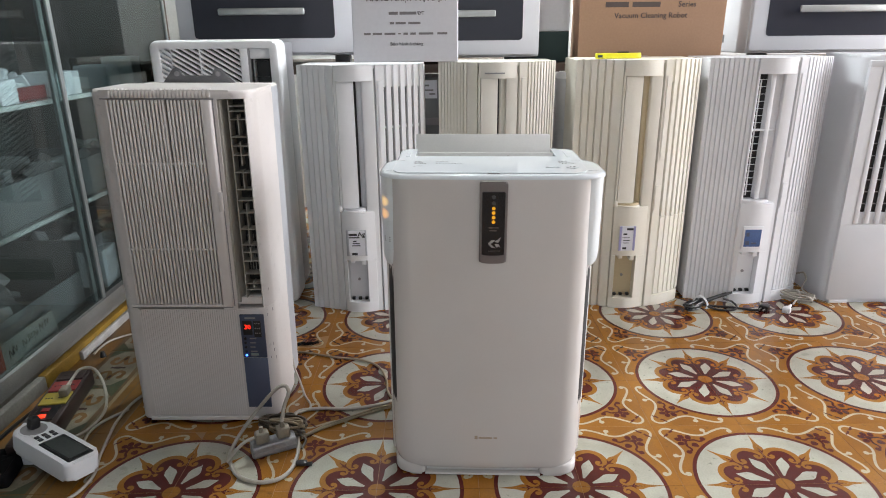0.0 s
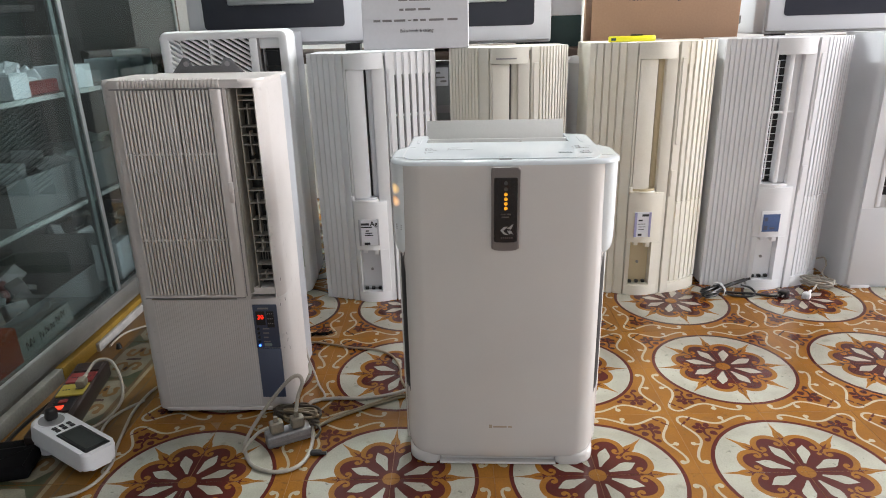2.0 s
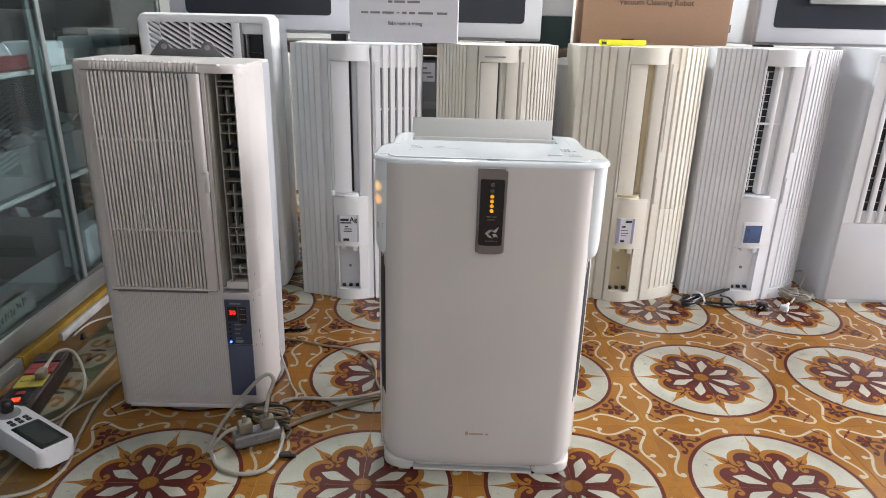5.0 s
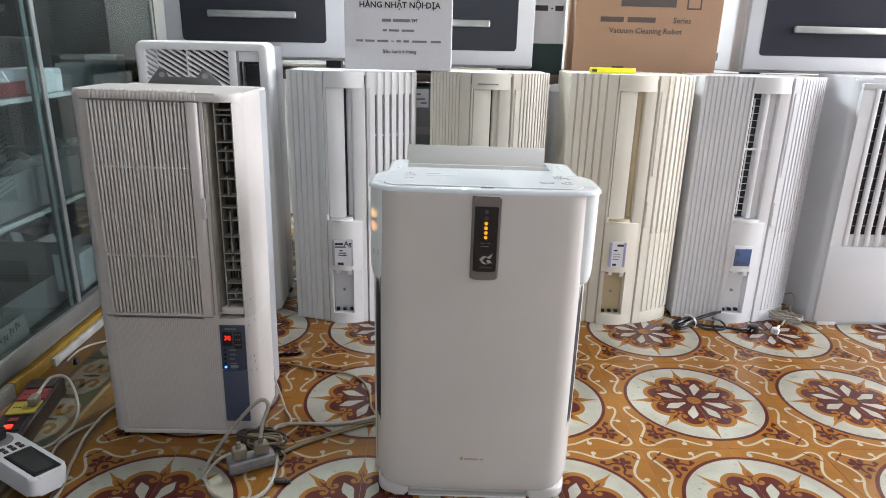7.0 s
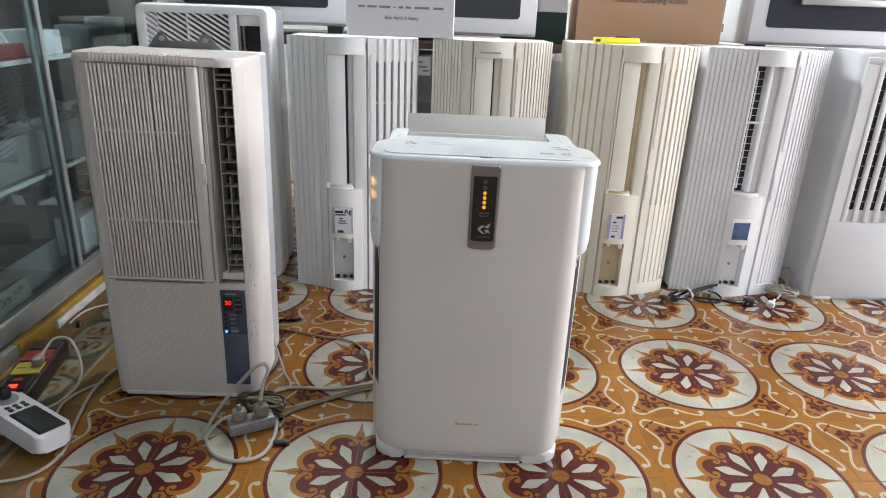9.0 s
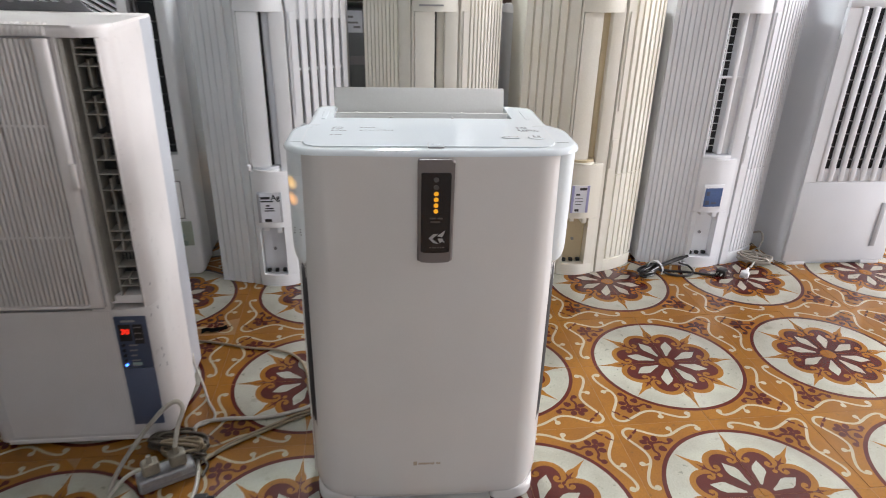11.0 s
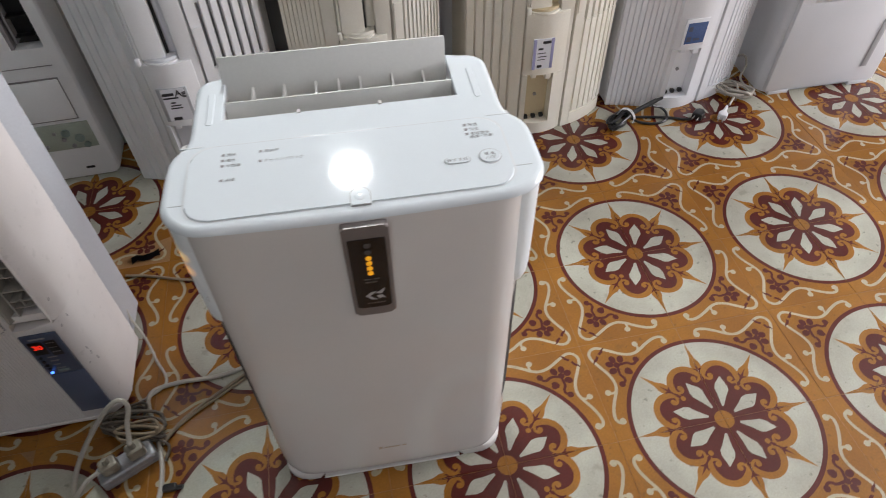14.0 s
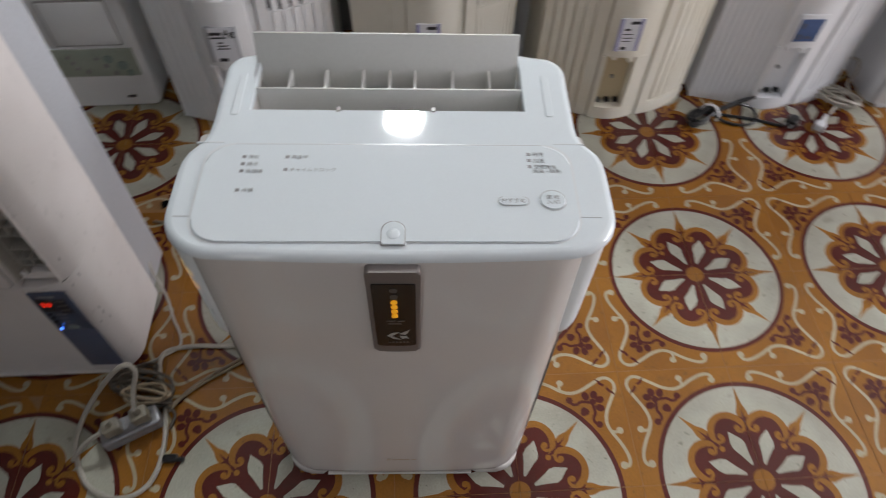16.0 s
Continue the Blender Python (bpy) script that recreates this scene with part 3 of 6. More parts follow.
    part("outlet_jamb", box(bx0, 0.006, 0.36, bx0 + 0.007, 0.033, gz), GREY, a)
    for k in range(10):
        part("outlet_fin", box(bx0 + 0.012, 0.016, 0.38 + 0.045 * k, bx1 - 0.012, 0.032, 0.383 + 0.045 * k), BLACK, a)
    part("outlet_vane", box(bx0 + 0.014, 0.012, 0.37, bx0 + 0.018, 0.034, gz - 0.03), GREY, a)
    part("seam", box(0.06, -0.0006, 0.318, s - 0.03, 0.001, 0.3195), GREY, a)
    # control flap and keys
    part("flap", box(0.02, -0.004, 0.18, s - 0.035, 0.002, 0.285, 0.003), WHITE, a)
    part("flap_gap", box(0.018, -0.001, 0.177, s - 0.033, 0.0015, 0.288), GREY, a)
    part("control_plate", box(-0.12, -0.0025, 0.095, s - 0.02, 0.002, 0.168, 0.001), GREENISH, a, "pale green printed control plate")
    for x, z, r in ((0.03, 0.15, 0.004), (0.035, 0.135, 0.004), (0.04, 0.12, 0.004), (0.09, 0.145, 0.004), (0.115, 0.143, 0.010), (0.105, 0.125, 0.005), (0.14, 0.125, 0.011), (0.06, 0.11, 0.005), (0.12, 0.105, 0.005), (0.15, 0.104, 0.008)):
        part("key", cylinder((x, -0.006, z), r, 0.005, "y", 14), TEALKEY if r > 0.006 else GREY, a)
    part("badge", box(s - 0.075, -0.002, 0.03, s - 0.055, 0.001, 0.036, 0.001), BLACK, a)


GREENISH = material("pale_green_print", (0.42, 0.47, 0.40), 0.45, var=0.15, scale=20)
TEALKEY = material("grey_green_key", (0.26, 0.34, 0.31), 0.4, var=0.1)
louvred_cooler(sized(pose(-1.323, 0.525, 0, 0, 0, 1), 0.975))


# ---- the wide air conditioner with its glowing display ----
def wide_cooler(m):
    a = thing("wide_air_conditioner", m, "warm white window air conditioner with vertical slats and lit display", "air conditioner")
    # x 0 .. 0.35 from the left edge, y 0 at the front, z up
    xl, w, h = -0.009, 0.320, 0.764
    part("casing", box(xl + 0.012, 0.165, 0.01, w - 0.008, 0.262, h - 0.008, 0.004), STEEL, a, "grey painted steel casing")
    x_in, x_out = 0.2156, 0.2485  # grille's end, outlet
    zb = 0.3015
    # front shell as pieces round the openings
    shell = bmesh.new()
    prism(rounded(xl, 0.0, w, 0.17, 0.03, 8, (0.022, 0.045, 0.003, 0.003)), 0.007, zb - 0.012, 0.003, 2, into=shell)
    prism([(x_out + 0.056, 0.0055)] + [(w - 0.045 + 0.045 * math.sin(radians(9 * k)), 0.045 - 0.045 * math.cos(radians(9 * k))) for k in range(4, 11)] + [(w, 0.17), (x_out + 0.056, 0.17)], zb - 0.012, h - 0.017, 0.0, into=shell)
    prism([(xl, 0.17), (xl, 0.024)] + [(xl + 0.022 - 0.022 * math.cos(radians(10 * k)), 0.022 - 0.022 * math.sin(radians(10 * k))) for k in range(10)] + [(0.0235, 0.0), (0.0235, 0.17)], zb - 0.012, h - 0.017, 0.0, into=shell)
    prism(rounded(xl, 0.0, w, 0.17, 0.03, 8, (0.022, 0.045, 0.003, 0.003)), h - 0.017, h, 0.010, 4, into=shell, top_only=True)
    box(x_in + 0.001, 0.0, zb - 0.012, x_out, 0.17, h - 0.017, into=shell)
    part("shell", shell, SCUFFED, a)
    part("top_plate", box(xl + 0.014, 0.168, h - 0.02, w - 0.010, 0.264, h - 0.004, 0.003), WARM, a)
    # slatted grille
    gx0, gx1 = 0.0236, x_in
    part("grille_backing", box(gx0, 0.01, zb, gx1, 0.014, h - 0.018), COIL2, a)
    n = 25
    step = (gx1 - gx0) / n
    for i in range(n + 3):
        x = gx0 + step * (i + 0.5)
        if i < n:
            bent = part("slat", box(-step * 0.335, -0.004, 0, step * 0.335, 0.008, h - 0.019 - zb, 0.0016, 2), WARM, a)
            bent.matrix_local = pose(x, 0, zb, 0, {15: -0.22, 16: 0.08}.get(i, 0.0), 0)
        if i > 0:
            rib = bmesh.new()
            side = lambda px: [rib.verts.new((px, 0.011 - 0.0155 * math.cos(radians(15 * k)), h - 0.0125 + 0.0155 * math.sin(radians(15 * k)))) for k in range(7)] + [rib.verts.new((px, 0.011, h - 0.0145)), rib.verts.new((px, -0.0045, h - 0.0145))]
            u, v = side(x - step * 0.29), side(x + step * 0.29)
            for k in range(9):
                rib.faces.new((u[k], u[(k + 1) % 9], v[(k + 1) % 9], v[k]))
            rib.faces.new(u[::-1]), rib.faces.new(v)
            part("top_rib", rib, WARM, a)
    for z in (0.4285, 0.6145):
        part("cross_rail", box(gx0, -0.0025, z, gx1, 0.006, z + 0.004), WARM, a)
    part("grille_seam", box(gx0 - 0.01, -0.0015, h - 0.0185, x_in + 0.028, 0.006, h - 0.0160), GREY, a)
    part("grille_sill", box(gx0 - 0.012, -0.004, zb - 0.006, x_in + 0.022, 0.006, zb, 0.002), WARM, a)
    part("grille_gap", box(gx0 - 0.012, -0.001, zb - 0.0085, x_in + 0.022, 0.004, zb - 0.0065), GREY, a)
    stile = prism(rounded(x_in + 0.001, -0.0055, x_in + 0.024, 0.02, 0.004, 4, (0.003, 0.007, 0.001, 0.001)), zb - 0.004, h - 0.0185, 0.002, 2)
    part("stile", stile, WARM, a)
    part("stile_seam", box(x_in + 0.0245, -0.0008, zb - 0.004, x_in + 0.0268, 0.004, h - 0.0185), GREY, a)
    part("latch", box(x_in + 0.017, -0.0085, 0.514, x_in + 0.0265, 0.0, 0.557, 0.002), WARM, a)
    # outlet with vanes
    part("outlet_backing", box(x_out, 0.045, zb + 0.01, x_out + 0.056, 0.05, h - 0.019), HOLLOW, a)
    part("outlet_jamb", prism([(x_out - 0.001, 0.004), (x_out + 0.004, 0.004), (x_out + 0.019, 0.040), (x_out + 0.019, 0.046), (x_out - 0.001, 0.046)], zb + 0.002, h - 0.019), BUFFGREY, a)
    part("outlet_jamb", box(x_out + 0.0535, 0.012, zb + 0.012, x_out + 0.0565, 0.046, h - 0.019), BUFFGREY, a)
    part("outlet_sill", box(x_out, 0.01, zb - 0.004, x_out + 0.056, 0.046, zb + 0.012, 0.001), WARM, a)
    for z in (0.331, 0.345, 0.368, 0.398, 0.418, 0.435, 0.471, 0.507, 0.534, 0.558, 0.594, 0.631, 0.650, 0.668, 0.704, 0.721, 0.731):
        part("outlet_fin", box(x_out + 0.021, 0.010, z, x_out + 0.0525, 0.038, z + 0.002), BUFFGREY, a)
    part("outlet_post", box(x_out + 0.0190, 0.008, zb + 0.012, x_out + 0.0212, 0.040, h - 0.02), BUFFGREY, a)
    for i, (z0, z1) in enumerate(((0.335, 0.352), (0.40, 0.43), (0.438, 0.528), (0.56, 0.60), (0.61, 0.66), (0.672, 0.715))):
        part("outlet_rib", box(x_out + 0.036, 0.010, z0, x_out + 0.0385, 0.03, z1), BUFFGREY, a)
    for i in range(4):
        part("guard_wire", box(x_out + 0.028 + 0.006 * i, 0.03, 0.36, x_out + 0.0292 + 0.006 * i, 0.032, 0.455), BUFFGREY, a)
    # lower front ribs, faint
    for i in range(44):
        x = 0.026 + i * 0.005
        part("face_rib", box(x, -0.0013, 0.02, x + 0.0028, 0.001, zb - 0.014), WARM, a)
    part("bottom_lip", box(0.014, -0.0022, 0.004, w - 0.05, 0.03, 0.013, 0.0015), WARM, a)
    # dark inset block stands in for the shadow under the raised shell
    part("foot_shadow_block", box(0.010, 0.02, -0.006, w - 0.03, 0.2, 0.008), DARK, a)
    # control panel
    c0, c1 = 0.2495, 0.3045
    part("control_panel", box(c0, -0.004, 0.17, c1, 0.001, 0.277, 0.0015), NAVY, a, "slate blue control panel with red digits")
    part("control_door", box(c0, -0.0035, 0.04, c1, 0.001, 0.168, 0.0015), NAVY2, a)
    part("display_window", box(c0 + 0.006, -0.0046, 0.228, c0 + 0.027, -0.0041, 0.262), BLACK, a)
    part("key_plate", box(c0 + 0.0305, -0.0046, 0.222, c0 + 0.047, -0.0041, 0.262), BLACK, a)
    words("30", 0.0150, REDLED, a, "digits", pose(c0 + 0.0165, -0.0049, 0.2425, 90), bold=0.0004)
    bars([(0.012, 0.036, 0.267, 0.271)], FADED, a, "print_bar", pose(c0, -0.0045, 0, 90))
    for i in range(5):
        z = 0.219 - 0.0108 * i
        part("key", cylinder((c0 + 0.009, -0.0055, z), 0.0032, 0.003, "y", 12), BLACK, a)
        bars([(0.019, 0.034 - 0.002 * (i % 3), z - 0.0015, z + 0.0015)], FADED, a, "print_bar", pose(c0, -0.0045, 0, 90))
    part("blue_light", cylinder((c0 + 0.009, -0.0068, 0.1775), 0.0026, 0.002, "y", 10), BLUELED, a)
    part("green_bar", box(c0 + 0.019, -0.0047, 0.176, c0 + 0.036, -0.0041, 0.182), TEALKEY, a)
    for i in range(3):
        for k in range(3):
            part("key", cylinder((c0 + 0.034 + 0.0045 * k, -0.0052, 0.256 - 0.012 * i), 0.0014, 0.001, "y", 8), GREY, a)
    # mounting bracket at the back
    br = bmesh.new()
    yb = 0.256
    pts = [(0.0, 0.0), (0.175, 0.0), (0.155, 0.02), (0.142, 0.034), (0.128, 0.036), (0.118, 0.018), (0.05, 0.018), (0.042, 0.034), (0.03, 0.036), (0.02, 0.024)]
    lo, hi = [br.verts.new((0.04 + x, yb, h - 0.006 + z)) for x, z in pts], [br.verts.new((0.04 + x, yb + 0.004, h - 0.006 + z)) for x, z in pts]
    for i in range(len(pts)):
        br.faces.new((lo[i], lo[(i + 1) % len(pts)], hi[(i + 1) % len(pts)], hi[i]))
    br.faces.new(lo[::-1]), br.faces.new(hi)
    bracket = part("bracket", br, BRACKET, a, "dull zinc mounting bracket")
    for x in (0.077, 0.175):
        part("bolt", cylinder((x, yb - 0.004, h + 0.016), 0.006, 0.005, "y", 12), GREY, bracket)
    # black scuffs on the rounded side
    rs = random.Random(3)
    for k in range(7):
        z, d = rs.uniform(0.15, 0.33), radians(rs.uniform(48, 72))
        part("scuff_mark", box(-0.0007, 0, -rs.uniform(0.001, 0.007), 0.0007, 0.0006, rs.uniform(0.001, 0.004)), FADED, a).matrix_local = pose(w - 0.045 + 0.0452 * math.sin(d), 0.045 - 0.0452 * math.cos(d), z, 0, rs.uniform(-25, 25), math.degrees(d))
    return a


# Dark brown-grey for the plate behind the grille slats.
COIL2 = material("brown_grey_backing", (0.15, 0.135, 0.125), 0.7, var=0.3, scale=60)
BUFFGREY = material("dusty_grey_plastic", (0.40, 0.38, 0.34), 0.5, var=0.2, scale=30)
# Near-black brown puts the outlet's deep shade into its backing colour.
HOLLOW = material("shaded_brown_hollow", (0.045, 0.041, 0.036), 0.7, var=0.3, scale=30)
SCUFFED = material("scuffed_white_plastic", (0.67, 0.638, 0.628), 0.38, var=0.06, bump=0.03, tint=(0.60, 0.568, 0.555), specks=0.16)
NAVY2 = material("slate_blue_flap", (0.085, 0.105, 0.17), 0.35, var=0.1)
wide_cooler(sized(pose(-1.348, -0.163, 0.006, 0, 0.76, 0), 0.9555, 0.9687))

# ---- air purifier ----
LIDINK = material("pale_grey_print", (0.40, 0.41, 0.42), 0.5, var=0.1)


def purifier(m):
    a = thing("air_purifier", m, "glossy white air purifier with open top flap, standing on tiles", "air purifier")
    # x across, y 0 at the front face's top, z up
    s, h = 0.195, 0.645
    base = prism(rounded(-s + 0.012, 0.018, s - 0.012, 0.262, 0.03, 6), 0.0, 0.03, 0.004, 2)
    prism(rounded(-s + 0.012, 0.0045, -0.121, 0.12, 0.03, 6, (0.034, 0.008, 0.002, 0.002)), 0.0, 0.026, 0.006, 3, into=base)
    prism(rounded(0.107, 0.0045, s - 0.012, 0.12, 0.03, 6, (0.008, 0.034, 0.002, 0.002)), 0.0, 0.026, 0.006, 3, into=base)
    prism(rounded(-0.122, 0.0025, 0.108, 0.05, 0.001, 2), 0.0, 0.0045, 0.001, 1, into=base)
    part("base", base, PURE, a)
    part("base_recess", box(-0.119, 0.0145, 0.005, 0.105, 0.0162, 0.029, 0.0005), GREYWHITE, a)
    # body behind the front panel
    body = prism(rounded(-s + 0.006, 0.07, s - 0.006, 0.16, 0.006, 4), 0.02, h - 0.012)
    prism(rounded(-s + 0.02, 0.12, s - 0.02, 0.268, 0.05, 8, (0.005, 0.005, 0.045, 0.045)), 0.02, h - 0.07, into=body)
    part("body", body, PURE, a)
    # front panel, leaning slightly and rounding at its sides and top
    levels = [(0.017, 0.005, 0.017), (0.021, 0.001, 0.011), (0.028, -0.0015, 0.006), (0.042, -0.0025, 0.002), (0.06, -0.0028, 0.0004), (0.13, -0.0025, 0.0), (0.30, -0.0012, 0.0), (0.48, 0.0006, 0.0), (0.595, 0.0020, 0.0), (0.622, 0.0022, 0.0), (0.634, 0.0023, 0.0), (0.6388, 0.0028, 0.0006)]
    sf, rc = 0.1865, 0.045

    def lean(z):
        for (z0, y0, i0), (z1, y1, i1) in zip(levels, levels[1:]):
            if z <= z1:
                k = (z - z0) / (z1 - z0)
                return y0 + (y1 - y0) * k, i0 + (i1 - i0) * k
        return levels[-1][1:]

    def front(z, d, out=0.0):
        """Point of the shell's plan: d -90 .. 90 round the corners."""
        y, inset = lean(z)
        cx = sf - rc - inset
        x = (cx + (rc + out) * math.sin(radians(abs(d)))) * (1 if d > 0 else -1)
        return x, y + 0.006 * (x / sf) ** 2 + rc - (rc + out) * math.cos(radians(d)), z

    fp = bmesh.new()
    rows = []
    for z, y, inset in levels:
        cx = sf - rc - inset
        ring = [(-sf + inset, 0.070, z)] + [front(z, -90 + 9 * k) for k in range(10)][:-1] + [(cx * k / 6, y + 0.006 * (cx * k / 6 / sf) ** 2, z) for k in range(-6, 7)] + [front(z, 9 * k) for k in range(1, 11)] + [(sf - inset, 0.070, z)]
        rows.append([fp.verts.new(p) for p in ring])
    for r0, r1 in zip(rows, rows[1:]):
        for i in range(len(r0) - 1):
            fp.faces.new((r0[i], r0[i + 1], r1[i + 1], r1[i]))
    back = [[fp.verts.new((v.co.x, 0.074, v.co.z)) for v in (r[0], r[-1])] for r in rows]
    for (p, q), (u, v), r0, r1 in zip(back, back[1:], rows, rows[1:]):
        fp.faces.new((r0[-1], q, v, r1[-1])), fp.faces.new((p, r0[0], r1[0], u)), fp.faces.new((q, p, u, v))
    fp.faces.new([back[0][0], back[0][1]] + rows[0][::-1]), fp.faces.new(rows[-1] + [back[-1][1], back[-1][0]])
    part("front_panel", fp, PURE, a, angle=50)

    # sides: inlet slots, upper translucent covers, lower cheeks
    def wrap(sx, z0, z1, d0, out, y1, bulge=0.0):
        """A thin side piece that wraps round the front corner."""
        bm = bmesh.new()
        rings = []
        n = 6
        for k in range(n + 1):
            z = z0 + (z1 - z0) * k / n
            o = out if 0 < k < n else out - 0.0008
            pts = [front(z, sx * (d0 + (90 - d0) * j / 8), o if j else 0.0) for j in range(9)]
            x = pts[-1][0]
            pts += [(x + sx * bulge, 0.10, z), (x + sx * bulge * 0.6, y1, z), (x - sx * 0.006, y1, z)]
            pts += [front(z, sx * (90 - (90 - d0) * j / 8), -0.004) for j in range(9)]
            rings.append([bm.verts.new(p) for p in pts])
        for r0, r1 in zip(rings, rings[1:]):
            for i in range(len(r0)):
                bm.faces.new((r0[i], r0[(i + 1) % len(r0)], r1[(i + 1) % len(r0)], r1[i]))
        bm.faces.new(rings[0][::-1]), bm.faces.new(rings[-1])
        return bm
    nose = [(0.1725, 0.0196), (0.1785, 0.0206), (0.1845, 0.0238), (0.1895, 0.0300), (0.1932, 0.0382), (0.1958, 0.049), (0.1972, 0.062), (0.1978, 0.078)]

    def side_cover(sx):
        """Upper cover of a side, its lower outer edge well rounded."""
        bm = bmesh.new()
        plan = nose + [(0.1978, 0.098), (0.1965, 0.112), (0.1925, 0.124), (0.186, 0.133), (0.172, 0.137), (0.168, 0.034)]
        rings = []
        for z, k in ((0.463, 0.48), (0.4652, 0.70), (0.4695, 0.86), (0.477, 0.95), (0.487, 0.99), (0.498, 1.0), (0.6375, 1.0)):
            rings.append([bm.verts.new((sx * (0.172 + (x - 0.172) * k * (1.17 if sx > 0 else 1.0)), 0.034 + (y - 0.034) * (k if y < 0.034 else 1), z)) for x, y in plan])
        for r0, r1 in zip(rings, rings[1:]):
            for i in range(len(r0)):
                bm.faces.new((r0[i], r0[(i + 1) % len(r0)], r1[(i + 1) % len(r0)], r1[i]))
        bm.faces.new(rings[0][::-1]), bm.faces.new(rings[-1])
        return bm

    for sx in (-1, 1):
        part("side_slot", wrap(sx, 0.165, 0.468, 50, 0.0006, 0.10), DARK, a, "dark inlet slot down the corner", 50)
        turned = lambda pts: [(sx * x, y) for x, y in (pts if sx > 0 else pts[::-1])]
        part("side_rail", prism(turned([(0.180, 0.056), (0.189, 0.056), (0.1915, 0.060), (0.1915, 0.15), (0.180, 0.15)]), 0.150, 0.470, 0.001, 1), GREYWHITE, a)
        part("side_cover", side_cover(sx), PALEBLUE, a, "pale translucent side cover", 50)
        part("side_cheek", prism(turned([(0.1785, 0.056), (0.184, 0.048), (0.1885, 0.052), (0.191, 0.060), (0.1915, 0.070), (0.1915, 0.15), (0.1785, 0.15)]), 0.030, 0.163, 0.004, 3), PURE, a, "", 50)
    for z, mat, lab in ((0.5795, AMBERSOFT2, "soft yellow side light"), (0.5555, AMBERSOFT, "glowing amber side light")):
        bm = bmesh.new()
        rows2 = [[bm.verts.new((-x - 0.0004, y - 0.0005, z + dz)) for x, y in nose[:6]] for dz in (-0.001, 0.0075, 0.016, 0.0238)]
        for r0, r1 in zip(rows2, rows2[1:]):
            for k in range(5):
                bm.faces.new((r0[k], r0[k + 1], r1[k + 1], r1[k]))
        part("side_light", bm, mat, a, lab)
    mk = bmesh.new()
    for z0, z1 in ((0.521, 0.5225), (0.517, 0.5185), (0.513, 0.5145)):
        mk.faces.new([mk.verts.new((-x - 0.0004, y - 0.0005, z)) for (x, y), z in ((nose[1], z0), (nose[3], z0), (nose[3], z1), (nose[1], z1))])
    part("print_bar", mk, FADED, a)
    # deck
    t, tl, xr, zr, rr = 0.132, 0.1425, 0.178, h, 0.026
    rear = lambda sx: [(sx * (xr - rr + rr * math.cos(radians(10 * k))), 0.272 - rr + rr * math.sin(radians(10 * k))) for k in range(10)]
    shoulder = lambda sx: [(sx * x, y) for x, y in ((0.1985, 0.100), (0.1976, 0.114), (0.1940, 0.126), (0.1875, 0.135), (0.1815, 0.143), (0.179, 0.153), (xr, 0.166))]
    fc = [(0.1985 - rc + rc * math.sin(radians(9 * k)), 0.0065 + rc - rc * math.cos(radians(9 * k))) for k in range(11)]
    fc = [(x, y + 0.006 * (x / sf) ** 2 - 0.004) for x, y in fc]
    mid = [(0.152 * k / 6, 0.0025 + 0.006 * (0.152 * k / 6 / sf) ** 2) for k in range(-5, 6)]
    slot = [(t, 0.272), (t, 0.184), (-tl, 0.184), (-tl, 0.272)]
    outline = [(-x, y) for x, y in fc[::-1]] + mid + fc + shoulder(1) + rear(1) + slot + rear(-1)[::-1] + shoulder(-1)[::-1]
    wider = lambda x: x + 0.005 * min(1, max(0, (x - 0.15) / 0.04))
    outline = [(wider(x), y) for x, y in outline]
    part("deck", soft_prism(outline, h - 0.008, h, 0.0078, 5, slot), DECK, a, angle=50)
    skirt = [(sx * x, y) for sx, x, y in ((-1, 0.184, 0.105), (-1, 0.178, 0.137), (-1, 0.172, 0.160), (-1, 0.1735, 0.24), (-1, 0.160, 0.266), (-1, tl + 0.0005, 0.270), (-1, tl + 0.0005, 0.1835), (1, t + 0.0005, 0.1835), (1, t + 0.0005, 0.270), (1, 0.160, 0.266), (1, 0.1735, 0.24), (1, 0.172, 0.160), (1, 0.178, 0.137), (1, 0.184, 0.105))]
    part("deck_skirt", prism(skirt, h - 0.09, h - 0.007), PURE, a)
    part("slot_back", box(-tl, 0.259, h - 0.09, t, 0.271, h - 0.035, 0.002), DECK, a)
    part("outlet_floor", box(-tl, 0.184, h - 0.085, t, 0.258, h - 0.06), GREYWHITE, a)
    part("outlet_front_wall", box(-tl + 0.001, 0.213, h - 0.07, t - 0.001, 0.2155, h + 0.0015, 0.0008), GREYWHITE, a)
    fl = part("flap", box(-tl - 0.004, -0.002, 0, t - 0.001, 0.002, 0.075, 0.001), GREYWHITE, a, "raised outlet flap")
    fl.matrix_local = pose(0, 0.246, h - 0.040, -16)
    for x in (-0.111, -0.073, -0.034, -0.006, 0.021, 0.061, 0.100):
        part("outlet_rib", prism([(x - 0.0012, 0.2155), (x + 0.0012, 0.2155), (x + 0.0012, 0.252), (x - 0.0012, 0.252)], h - 0.05, h - 0.006), GREYWHITE, a)
    for x in (-0.157, 0.157):
        part("grip_groove", prism(rounded(x - 0.004, 0.175, x + 0.004, 0.238, 0.0035, 4), zr - 0.002, zr + 0.0007, 0.0006, 1), DECK, a)
    for x in (-0.055, 0.04):
        part("flap_pin", box(x - 0.002, 0.181, h - 0.004, x + 0.002, 0.186, h + 0.002), PURE, a)
    # lid: fine groove round the panel on the deck
    top = h + 0.0018
    outer, inner2 = rounded(-0.1752, 0.0182, 0.1712, 0.1362, 0.027, 8), rounded(-0.1705, 0.0196, 0.1665, 0.1318, 0.0235, 8)
    gr = bmesh.new()
